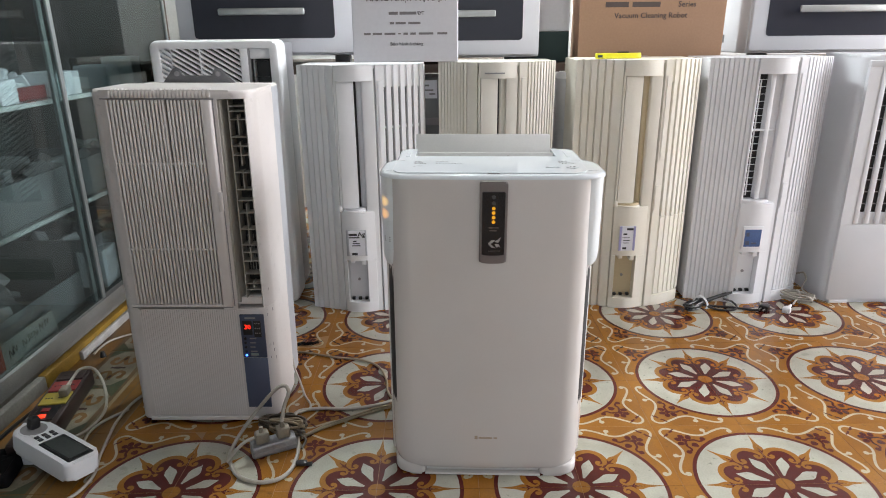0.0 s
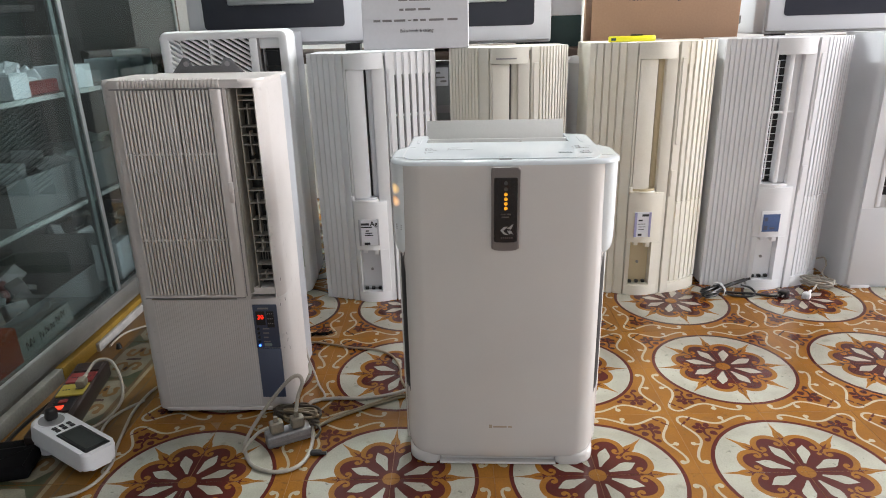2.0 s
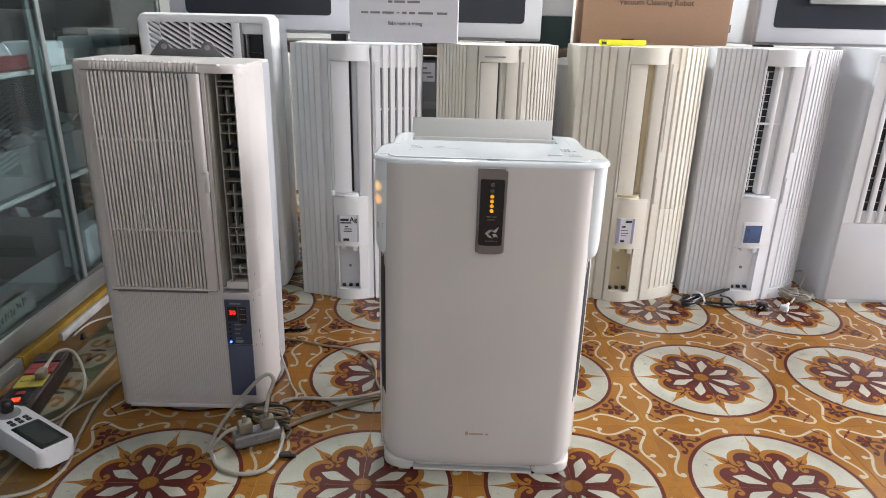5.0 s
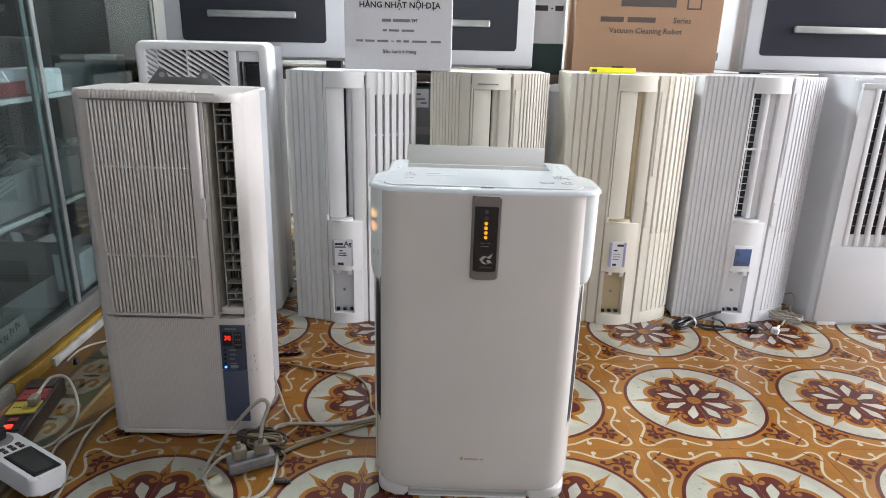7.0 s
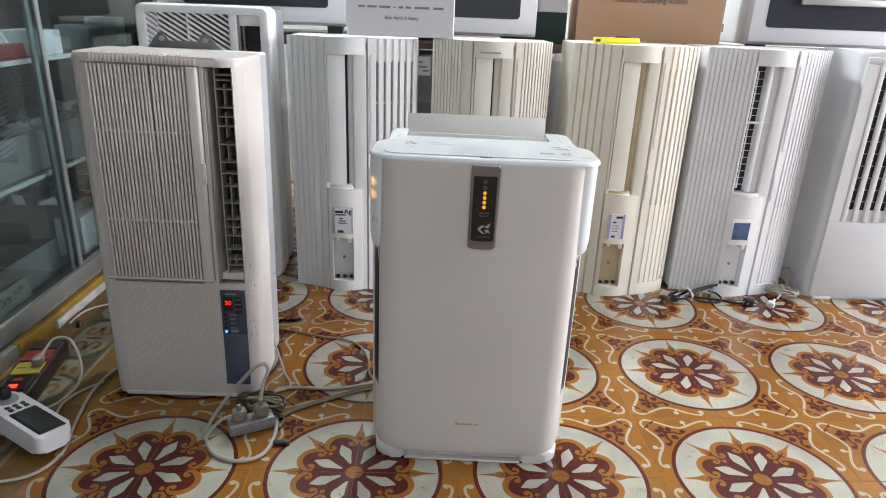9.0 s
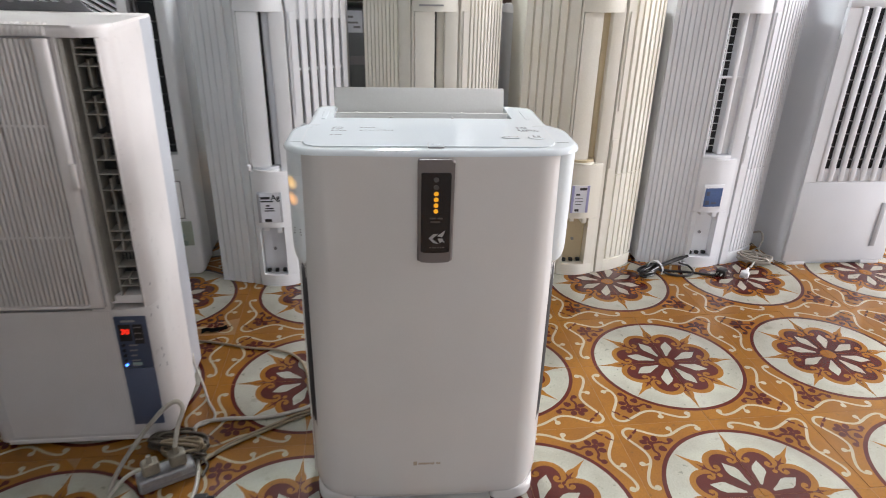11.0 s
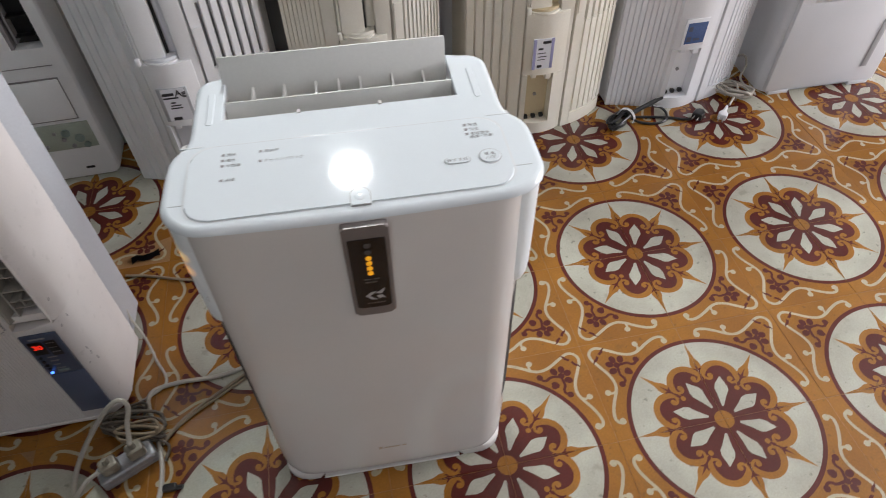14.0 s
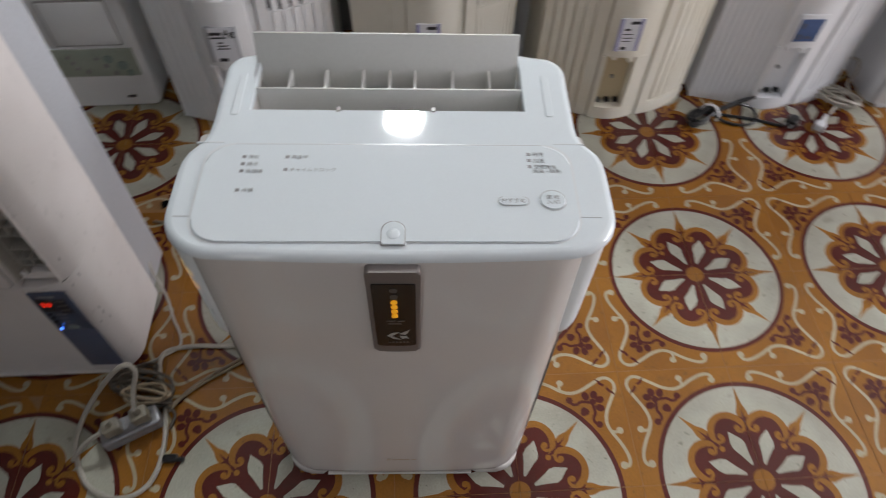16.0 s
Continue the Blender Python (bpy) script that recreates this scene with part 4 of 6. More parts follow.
    o, i2 = [gr.verts.new((x, y, h + 0.0003)) for x, y in outer], [gr.verts.new((x, y, h + 0.0003)) for x, y in inner2]
    for k in range(len(o)):
        n2 = (k + 1) % len(o)
        gr.faces.new((o[k], o[n2], i2[n2], i2[k]))
    part("lid_groove", gr, GROOVELIGHT, a)
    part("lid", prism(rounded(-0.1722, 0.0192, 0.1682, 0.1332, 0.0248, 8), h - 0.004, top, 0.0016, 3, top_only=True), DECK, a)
    for x0, x1 in ((-0.189, -0.1735), (0.170, 0.189)):
        part("deck_seam", box(x0, 0.0465, h - 0.002, x1, 0.0473, h + 0.0004), GROOVE, a)
    part("lid_seam", box(-0.1475, 0.1336, h - 0.002, 0.1435, 0.1350, h + 0.0007), GROOVE, a)
    for x0, x1 in ((-0.186, -0.160), (0.157, 0.186)):
        part("deck_crease", box(x0, 0.1366, h - 0.002, x1, 0.1378, h + 0.0004), GROOVELIGHT, a)
    kx = 0.0042
    kn = part("lid_catch", prism(rounded(kx - 0.0100, 0.0155, kx + 0.0100, 0.0400, 0.010, 6, (0.002, 0.002, 0.0098, 0.0098)), h - 0.002, top + 0.0010, 0.0006, 1), DECK, a)
    part("catch_gap", prism(rounded(kx - 0.0108, 0.0150, kx + 0.0108, 0.0409, 0.0106, 6, (0.002, 0.002, 0.0106, 0.0106)), h - 0.002, top + 0.0004), GREY2, a)
    dome = bmesh.new()
    bmesh.ops.create_uvsphere(dome, u_segments=14, v_segments=8, radius=0.0060, matrix=Matrix.Translation((kx, 0.0265, top + 0.0010)) @ Matrix.Diagonal((1, 1, 0.15, 1)))
    part("catch_dimple", dome, DECK, kn)
    # display on the front
    dx = 0.0037
    bow = lambda w2, z0, z1, r, dip: [(-w2 + r - r * math.cos(radians(15 * k)), z1 - r + r * math.sin(radians(15 * k))) for k in range(7)] + [(w2 - r + r * math.sin(radians(15 * k)), z1 - r + r * math.cos(radians(15 * k))) for k in range(7)] + [(w2 * math.cos(math.pi * k / 14), z0 - dip * math.sin(math.pi * k / 14) ** 0.6) for k in range(15)]
    plate = part("display_frame", prism(bow(0.0243, 0.4855, 0.6355, 0.004, 0.0055)[::-1], 0.0, 0.016, 0.003, 3), GREYFRAME, a, "grey framed status display")
    plate.matrix_local = pose(dx, 0.0100, 0, 90)
    glass_ = part("display", prism(bow(0.0197, 0.4995, 0.6172, 0.002, 0.003)[::-1], 0.0, 0.004, 0.001, 1), BLACK2, a)
    glass_.matrix_local = pose(dx, -0.0033, 0, 90)
    for k in range(4):
        part("status_light", cylinder((dx, -0.0087, 0.5872 - 0.0086 * k), 0.0031, 0.0018, "y", 14), AMBER, a)
    for z in (0.6075, 0.5965):
        part("status_light_off", cylinder((dx, -0.0081, z), 0.0036, 0.0012, "y", 14), GREYDIM, a)
    bars([(-0.008, 0.000, 0.5495, 0.5515), (0.002, 0.009, 0.5495, 0.5515), (-0.007, 0.006, 0.5440, 0.5460)], FADEDDIM, a, "print_bar", pose(dx, -0.0075, 0, 90))
    em = bmesh.new()
    for pts in (((-0.009, 0.520), (-0.003, 0.5265), (0.004, 0.527), (0.0, 0.523), (-0.004, 0.519), (0.0, 0.515), (0.005, 0.511), (-0.003, 0.5125)), ((0.002, 0.5235), (0.007, 0.527), (0.0135, 0.5325), (0.0115, 0.526), (0.009, 0.5215)), ((0.003, 0.5195), (0.0095, 0.5195), (0.013, 0.5125), (0.0095, 0.5145), (0.006, 0.5125))):
        em.faces.new([em.verts.new((dx + x, -0.0076, z)) for x, z in pts])
    part("emblem", em, FADEDLIGHT, a)
    bars([(-0.008 + 0.0036 * k, -0.0058 + 0.0036 * k, 0.5045, 0.5065) for k in range(6)], FADEDDIM, a, "print_bar", pose(dx, -0.0075, 0, 90))
    bars([(-0.024, -0.018, 0.0935, 0.1015), (-0.016, 0.010, 0.0945, 0.0985), (0.013, 0.020, 0.0945, 0.0985)], FADEDGOLD, a, "print_bar", pose(0.0, -0.0028, 0, 90))
    # print on the lid
    def lid_text(t, x, y, size, mat=LIDINK, align="LEFT"):
        words(t, size, mat, a, "lettering", pose(x, y, top + 0.0003), align=align, depth=0.0001)
    left = (("満水", -0.139, 0.117), ("給水", -0.139, 0.108), ("水交換", -0.139, 0.099), ("点検", -0.139, 0.076), ("再生中", -0.099, 0.117), ("チャイルドロック", -0.099, 0.101))
    right = (("除湿", 0.128, 0.122), ("加湿", 0.128, 0.114), ("空気清浄", 0.128, 0.106))
    for t2, x, y in left + right:
        lid_text(t2, x + 0.0055, y - 0.0022, 0.0054)
        part("indicator_mark", box(x, y - 0.0018, top - 0.0002, x + 0.0035, y + 0.0018, top + 0.0003), GREY, a)
    lid_text("(集塵・脱臭)", 0.131, 0.0985, 0.005)
    for pts, z in ((rounded(0.098, 0.059, 0.1245, 0.0685, 0.0045, 5), 0.0012), ([(0.147 + 0.0115 * math.cos(k * math.pi / 12), 0.065 + 0.0107 * math.sin(k * math.pi / 12)) for k in range(24)], 0.0014)):
        part("button", prism(pts, h, top + z, 0.0006, 1), DECK, a)
        rim = bmesh.new()
        cx, cy = sum(p[0] for p in pts) / len(pts), sum(p[1] for p in pts) / len(pts)
        o = [rim.verts.new((x, y, top + 0.0003)) for x, y in pts]
        o2 = [rim.verts.new((cx + (x - cx) * 1.09, cy + (y - cy) * 1.16, top + 0.0003)) for x, y in pts]
        for k in range(len(o)):
            rim.faces.new((o[k], o[(k + 1) % len(o)], o2[(k + 1) % len(o)], o2[k]))
        part("button_rim", rim, GROOVE, a)
    words("おすすめ", 0.0058, LIDINK, a, "lettering", pose(0.1112, 0.0618, top + 0.0014), depth=0.0001)
    words("運 転", 0.0053, LIDINK, a, "lettering", pose(0.147, 0.0662, top + 0.0016), depth=0.0001)
    words("入/切", 0.0053, LIDINK, a, "lettering", pose(0.147, 0.0602, top + 0.0016), depth=0.0001)
    return a


GROOVELIGHT = material("pale_lid_channel", (0.70, 0.73, 0.75), 0.25, var=0.04)
GREYDIM = material("unlit_lamp_grey", (0.07, 0.065, 0.065), 0.4, var=0.1)
FADEDDIM = material("dim_bronze_print", (0.13, 0.105, 0.09), 0.5, var=0.15)
GROOVE = material("pale_groove_grey", (0.50, 0.52, 0.54), 0.4, var=0.08)
GREY2 = material("mid_grey_plastic", (0.34, 0.34, 0.34), 0.4, var=0.08)
GREYWHITE = material("matt_white_plastic", (0.70, 0.70, 0.68), 0.45, var=0.06)
PALEBLUE = material("pale_blue_plastic", (0.76, 0.81, 0.83), 0.4, var=0.05)
GREYFRAME = material("satin_grey_plastic", (0.21, 0.185, 0.18), 0.35, metal=0.3, var=0.08)
BLACK2 = material("smoked_black_window", (0.018, 0.015, 0.015), 0.2, var=0.2)
FADEDLIGHT = material("silver_print", (0.42, 0.41, 0.40), 0.4, var=0.1)
FADEDGOLD = material("worn_gold_print", (0.52, 0.42, 0.32), 0.4, var=0.2)
purifier(sized(pose(-0.584, -0.365, 0.001, 0, 0.3, -2.2), 1.0, 0.948))


# ---- glass cabinet ----
def cabinet():
    a = thing("glass_display_cabinet", pose(0.05, -0.03, 0), "aluminium and glass display cabinet with shelves of parts", "cabinet")
    xg, y0, y1, top = -1.752, -2.4, 1.16, 2.0
    part("back_panel", box(X0 + 0.012, y0, 0.08, X0 + 0.022, y1, top), DARKPANEL, a)
    part("end_panel", box(X0 + 0.022, y1, 0.0, xg + 0.012, y1 + 0.018, top), WOOD, a, "dark brown end panel")
    part("end_panel", box(X0 + 0.022, y0 - 0.018, 0.0, xg + 0.012, y0, top), WOOD, a)
    part("top_panel", box(X0 + 0.012, y0, top, xg + 0.02, y1 + 0.018, top + 0.02), ALU, a)
    part("bottom_board", box(X0 + 0.022, y0, 0.062, xg + 0.0, y1, 0.078), DARKPANEL, a)
    part("bottom_rail", box(xg, y0, 0.052, xg + 0.028, y1, 0.098, 0.002), RAILGREY, a)
    part("top_rail", box(xg, y0, top - 0.05, xg + 0.028, y1, top - 0.002, 0.002), ALU, a)
    for z in (0.672, 0.372, 1.02, 1.4):
        sh = part("shelf", box(X0 + 0.024, y0, z, xg - 0.022, y1, z + 0.008), SHELFGLASS, a, "clear glass shelf")
        sh.visible_shadow = False
        part("shelf_edge", box(xg - 0.021, y0, z - 0.001, xg - 0.017, y1, z + 0.011), EDGEWHITE, sh)
    # sliding doors
    for x, ya, yb in ((xg + 0.006, y0, -0.62), (xg + 0.016, -0.66, 0.39), (xg + 0.006, 0.345, y1)):
        d = part("sliding_door", box(x, ya, 0.1, x + 0.004, yb, top - 0.052), PANE, a, "sliding glass door tinted for shade inside")
        d.visible_shadow = False
        for yy in (ya, yb - 0.016):
            part("door_stile", box(x - 0.002, yy, 0.099, x + 0.0075, yy + 0.016, top - 0.051, 0.001), ALUDULL, d)


RAILGREY = material("worn_grey_rail", (0.30, 0.30, 0.285), 0.55, metal=0.2, var=0.3, scale=10)
DARKPANEL = material("dark_grey_board", (0.06, 0.085, 0.085), 0.5, var=0.25)
EDGEWHITE = material("white_shelf_edge", (0.62, 0.64, 0.64), 0.4, var=0.15, scale=20)
ALUDULL = material("dull_aluminium", (0.42, 0.46, 0.46), 0.35, metal=0.6, var=0.15, scale=12)
SHELFGLASS = glass("shelf_glass", (0.72, 0.82, 0.80), 0.03)
cabinet()
setting("plinth", box(X0 + 0.08, -2.48, 0, -1.685, 1.17, 0.051, 0.003), CONCRETE, "worn grey concrete plinth under the cabinet", "plinth")


def bin_box(m, w, d, h, mat, label, cat="storage bin", fill=None):
    a = thing("storage_bin", m, label, cat, "bins in the cabinet")
    t = 0.004
    bm = box(-w / 2, -d / 2, 0, w / 2, d / 2, t)
    for x0, y0, x1, y1 in ((-w / 2, -d / 2, -w / 2 + t, d / 2), (w / 2 - t, -d / 2, w / 2, d / 2), (-w / 2 + t, -d / 2, w / 2 - t, -d / 2 + t), (-w / 2 + t, d / 2 - t, w / 2 - t, d / 2)):
        box(x0, y0, t, x1, y1, h, into=bm)
    part("bin_shell", bm, mat, a)
    if fill:
        rng = random.Random(len(label) + int(w * 1000))
        for k in range(26):
            sx, sy, sz = rng.uniform(0.012, 0.04), rng.uniform(0.012, 0.05), rng.uniform(0.008, 0.03)
            b = box(-sx, -sy, -sz, sx, sy, sz, 0.003, 1)
            ob = part("spare_part", b, fill[rng.randrange(len(fill))], a)
            ob.matrix_local = pose(rng.uniform(-w / 2 + 0.05, w / 2 - 0.05), rng.uniform(-d / 2 + 0.06, d / 2 - 0.06), h * 0.6 + rng.uniform(0, 0.04), rng.uniform(-30, 30), rng.uniform(-30, 30), rng.uniform(0, 180))
    return a


S1, S2 = 0.681, 0.381
bin_box(pose(-1.900, 0.390, S2), 0.30, 0.62, 0.11, TRAY, "grey plastic bin heaped with small white parts", fill=(TRAY, GREY, PALE, TRAY))
bin_box(pose(-1.900, 0.870, S2), 0.28, 0.24, 0.08, NAVY, "blue plastic bin of small parts", fill=(WHITE, TRAY))
bin_box(pose(-1.900, 0.330, S1), 0.24, 0.34, 0.035, RED, "flat red tray with white cartons", fill=(PAPER, PALE))
bin_box(pose(-1.920, 0.120, 0.079), 0.34, 0.5, 0.10, TRAY, "dark bin of mixed parts on the cabinet floor", fill=(GREY, DARK, RED, TRAY))
bin_box(pose(-1.920, 0.690, 0.079), 0.30, 0.42, 0.16, GREY, "open carton of grey parts", fill=(TRAY, GREY, PALE))


def carton(m, w, d, h, mat, label, marks=()):
    a = thing("carton", m, label, "box", "cartons in the cabinet")
    part("carton_body", box(-w / 2, -d / 2, 0, w / 2, d / 2, h, 0.002, 1), mat, a)
    part("carton_flap", box(-w / 2 + 0.001, -d / 2 + 0.002, h, w / 2 - 0.001, -0.001, h + 0.0015), mat, a)
    part("carton_flap", box(-w / 2 + 0.001, 0.001, h, w / 2 - 0.001, d / 2 - 0.002, h + 0.0015), mat, a)
    return a


carton(pose(-1.790, 0.205, S1, 0, 0, 6), 0.10, 0.085, 0.06, PAPER, "small white carton on a glass shelf")
carton(pose(-1.790, 0.490, S1, 0, 0, -5), 0.10, 0.11, 0.065, PAPER, "small white carton on a glass shelf")
carton(pose(-1.800, 0.770, S1, 0, 0, 8), 0.10, 0.12, 0.07, PAPER, "white carton beside another on a glass shelf")
carton(pose(-1.810, 0.970, S1, 0, 0, 8), 0.10, 0.10, 0.09, PALE, "pale grey carton on a glass shelf")
carton(pose(-1.780, -0.190, 0.079, 0, 0, -3), 0.12, 0.26, 0.10, ORANGE, "orange-red carton on the cabinet floor")
carton(pose(-1.780, 0.530, 0.079, 0, 0, 4), 0.08, 0.10, 0.12, PAPER, "white carton standing on the cabinet floor")
TRAYLIGHT = material("light_grey_card", (0.40, 0.41, 0.39), 0.7, var=0.15)
CHALK = material("scuffed_white_paint", (0.60, 0.59, 0.56), 0.6, var=0.3, scale=20)
note = thing("handwritten_sign", pose(-1.722, 0.055, 0.0795, -8, 0, 90), "grey card with worn handwriting behind the glass", "sign")
part("card", box(-0.115, -0.002, 0, 0.115, 0.002, 0.062, 0.001, 1), TRAYLIGHT, note)
scr = bmesh.new()
for k, (x, z) in enumerate(((-0.085, 0.02), (-0.068, 0.024), (-0.03, 0.022), (-0.005, 0.026), (0.018, 0.024), (0.045, 0.03), (0.07, 0.034))):
    tube([(x, -0.0026, z), (x + 0.004, -0.0026, z + 0.02), (x + 0.012, -0.0026, z + 0.004), (x + 0.016, -0.0026, z + 0.018)], 0.0011, 5, 4, into=scr)
part("scribble", scr, INK, note)
note2 = thing("handwritten_sign", pose(-1.750, -0.090, 0.0795, -10, 0, 84), "leaning grey card with faded handwriting", "sign")
part("card", box(-0.06, -0.002, 0, 0.06, 0.002, 0.13, 0.001, 1), TRAYLIGHT, note2)
scr = bmesh.new()
for x, z in ((-0.04, 0.075), (-0.02, 0.08), (0.0, 0.085), (0.022, 0.09)):
    tube([(x, -0.0026, z), (x + 0.004, -0.0026, z + 0.022), (x + 0.012, -0.0026, z + 0.004), (x + 0.016, -0.0026, z + 0.02)], 0.0011, 5, 4, into=scr)
part("scribble", scr, INK, note2)

# kerb strip along the cabinet: bare near the door, yellow further in, with a white board at its foot
setting("kerb_strip", box(-1.685, -2.4, 0.0, -1.664, -0.005, 0.036, 0.003), CONCRETE, "bare grey kerb strip, dirty and chipped", "kerb")
setting("kerb_strip", box(-1.685, -0.0045, 0.0, -1.6625, 1.12, 0.0375, 0.003), HAZARD, "yellow-painted kerb strip, chipped and scuffed", "kerb")
setting("skirting_board", box(-1.6622, 0.145, 0.0, -1.651, 0.97, 0.024, 0.002), CHALK, "scuffed white board at the foot of the kerb", "skirting")

# ---- behind the row: bench, ovens, boxes ----
bench = thing("bench", pose(0, 0, 0), "dark wooden bench behind the air conditioners", "bench")
part("bench_top", box(-1.62, 0.77, 0.715, 1.75, 1.34, 0.742, 0.003), WOOD, bench)
for x in (-1.56, -0.62, 0.05, 0.9, 1.68):
    for y in (0.83, 1.28):
        part("leg", box(x - 0.025, y - 0.025, 0, x + 0.025, y + 0.025, 0.715, 0.002, 1), WOOD, bench)


def oven(m, w, label, wx0, wx1, lift=0.0):
    a = thing("countertop_oven", m, label, "oven", "ovens on the bench")
    h, d, u = 0.34, 0.38, lift
    part("casing", box(0, 0.02, 0.012 + u, w, d, h + u, 0.008, 2), OVENWHITE, a)
    part("door", box(0.004, 0.0, 0.02 + u, w - 0.004, 0.022, h - 0.01 + u, 0.006, 2), OVENWHITE, a)
    win = part("door_window", prism(rounded(wx0, 0.068 + u, wx1, 0.31 + u, 0.012, 4), 0.0, 0.0025), DOORGLASS, a, "dark glass window")
    win.matrix_local = pose(0, 0, 0, 90)
    hx0, hx1 = wx0 + 0.092, wx1 - 0.092
    hd = part("handle", box(hx0, -0.03, 0.141 + u, hx1, -0.018, 0.163 + u, 0.005, 3), ALU, a, "brushed metal bar handle")
    for x in (hx0 + 0.02, hx1 - 0.02):
        part("handle_post", box(x - 0.006, -0.02, 0.146 + u, x + 0.006, 0.0, 0.158 + u, 0.002, 1), ALU, hd)
    for x in (0.06, w - 0.06):
        part("foot", box(x - 0.025, 0.03, 0.0, x + 0.025, 0.08, 0.012 + u, 0.002, 1), BLACK, a)
    return a


OVENWHITE = material("oven_enamel", (0.72, 0.73, 0.77), 0.35, var=0.06)
oven(sized(pose(-1.518, 0.78, 0.742), 0.98), 0.60, "white countertop oven with a dark window and bar handle", 0.058, 0.524, 0.021)
oven(sized(pose(-0.921, 0.78, 0.742), 0.98), 0.60, "white countertop oven half hidden behind a paper sign", 0.07, 0.54, 0.008)
oven(sized(pose(0.355, 0.78, 0.742), 0.985), 0.62, "white countertop oven with dark glass and a metal handle", 0.054, 0.56, 0.012)

sign = thing("shop_sign", sized(pose(-0.7625, 0.490, 0.7635, -3, 0, -3), 0.984), "white paper sign with printed Vietnamese text", "sign")
part("sign_board", box(-0.153, 0.0, 0, 0.153, 0.03, 0.196, 0.002, 1), PAPER, sign)
words("HÀNG NHẬT NỘI DỊA", 0.0225, INK, sign, "lettering", pose(0.004, -0.0006, 0.168, 90), bold=0.0005)
bars([(-0.046, -0.020, 0.1305, 0.1385), (-0.015, 0.033, 0.1305, 0.1385)], FADED, sign, "print_bar", pose(0, -0.0003, 0, 90))
words("/DT", 0.0135, INK, sign, "lettering", pose(0.0455, -0.0006, 0.130, 90))
words("Bảo hành 6 tháng", 0.0135, INK, sign, "lettering", pose(0.004, -0.0006, 0.046, 90))
for x0, x1, z in ((0.0705, 0.0785, 0.1762), (0.0435, 0.049, 0.1348)):
    part("letter_stroke", box(x0, -0.0012, z - 0.001, x1, -0.0004, z + 0.001), INK, sign)
bars([(-0.044, -0.032, 0.1045, 0.1105), (-0.027, 0.003, 0.1045, 0.1105), (0.01, 0.045, 0.1045, 0.1105)], FADED, sign, "print_bar", pose(0, -0.0003, 0, 90))
bars([(-0.120, -0.10, 0.0755, 0.0815), (-0.094, -0.067, 0.0755, 0.0815), (-0.060, -0.028, 0.0755, 0.0815), (-0.020, -0.012, 0.077, 0.080), (-0.005, 0.008, 0.0755, 0.0815), (0.015, 0.031, 0.0755, 0.0815), (0.040, 0.082, 0.0755, 0.0815), (0.093, 0.122, 0.0755, 0.0815)], FADED, sign, "print_bar", pose(0, -0.0003, 0, 90))

sign2 = thing("shop_sign", pose(-0.279, 0.88, 0.742), "white printed paper sign tucked behind a carton", "sign")
part("sign_board", box(-0.16, 0.0, 0.1, 0.06, 0.012, 0.36, 0.002, 1), PAPER, sign2)
part("sign_base", box(-0.16, 0.002, 0.0, 0.06, 0.012, 0.1, 0.001, 1), TEAL, sign2, "dark teal lower board")
bars([(-0.05, 0.0, 0.205, 0.222), (0.01, 0.018, 0.21, 0.215), (0.024, 0.052, 0.205, 0.222)], INK, sign2, "print_bar", pose(0, -0.0003, 0, 90))

CARDINK = material("brown_print", (0.10, 0.075, 0.07), 0.7, var=0.15)
rb = thing("cardboard_box", sized(pose(0.0365, 0.78, 0.742), 0.99), "brown cardboard carton with printed lettering", "box")
part("carton_body", box(-0.245, 0.0, 0, 0.235, 0.13, 0.36, 0.003, 1), CARD, rb)
words("Series", 0.0245, CARDINK, rb, "lettering", pose(0.105, -0.0006, 0.174, 90), bold=0.0003)
words("Vacuum Cleaning Robot", 0.0245, CARDINK, rb, "lettering", pose(-0.012, -0.0006, 0.140, 90), bold=0.0003)
bars([(-0.163, -0.087, 0.174, 0.190), (-0.075, 0.017, 0.174, 0.190), (-0.10, 0.08, 0.222, 0.256), (0.115, 0.163, 0.216, 0.221), (0.115, 0.120, 0.221, 0.26), (0.158, 0.163, 0.221, 0.26)], CARDINK, rb, "print_bar", pose(0, -0.0003, 0, 90))
part("box_edge_strip", box(-0.2455, -0.0008, 0.0, -0.205, 0.0, 0.36), CARD, rb)
part("tape_tab", box(0.232, 0.01, 0.06, 0.244, 0.05, 0.085, 0.001, 1), TRAY, rb)

knife = thing("box_cutter", pose(-0.136, 0.540, 0.7645, 0, 0, 3), "yellow plastic box cutter lying on an air conditioner", "knife")
part("handle", prism([(-0.07, -0.008), (0.05, -0.009), (0.068, -0.002), (0.068, 0.007), (-0.068, 0.008)], 0.0, 0.016, 0.003, 2), YELLOW, knife)
part("blade", box(0.066, -0.001, 0.006, 0.088, 0.005, 0.007), ALU, knife)
part("slider", box(-0.005, -0.004, 0.0158, 0.03, 0.004, 0.02, 0.001, 1), BLACK, knife)
part("end_window", box(-0.064, -0.0092, 0.004, -0.05, -0.0078, 0.011), TEAL, knife)

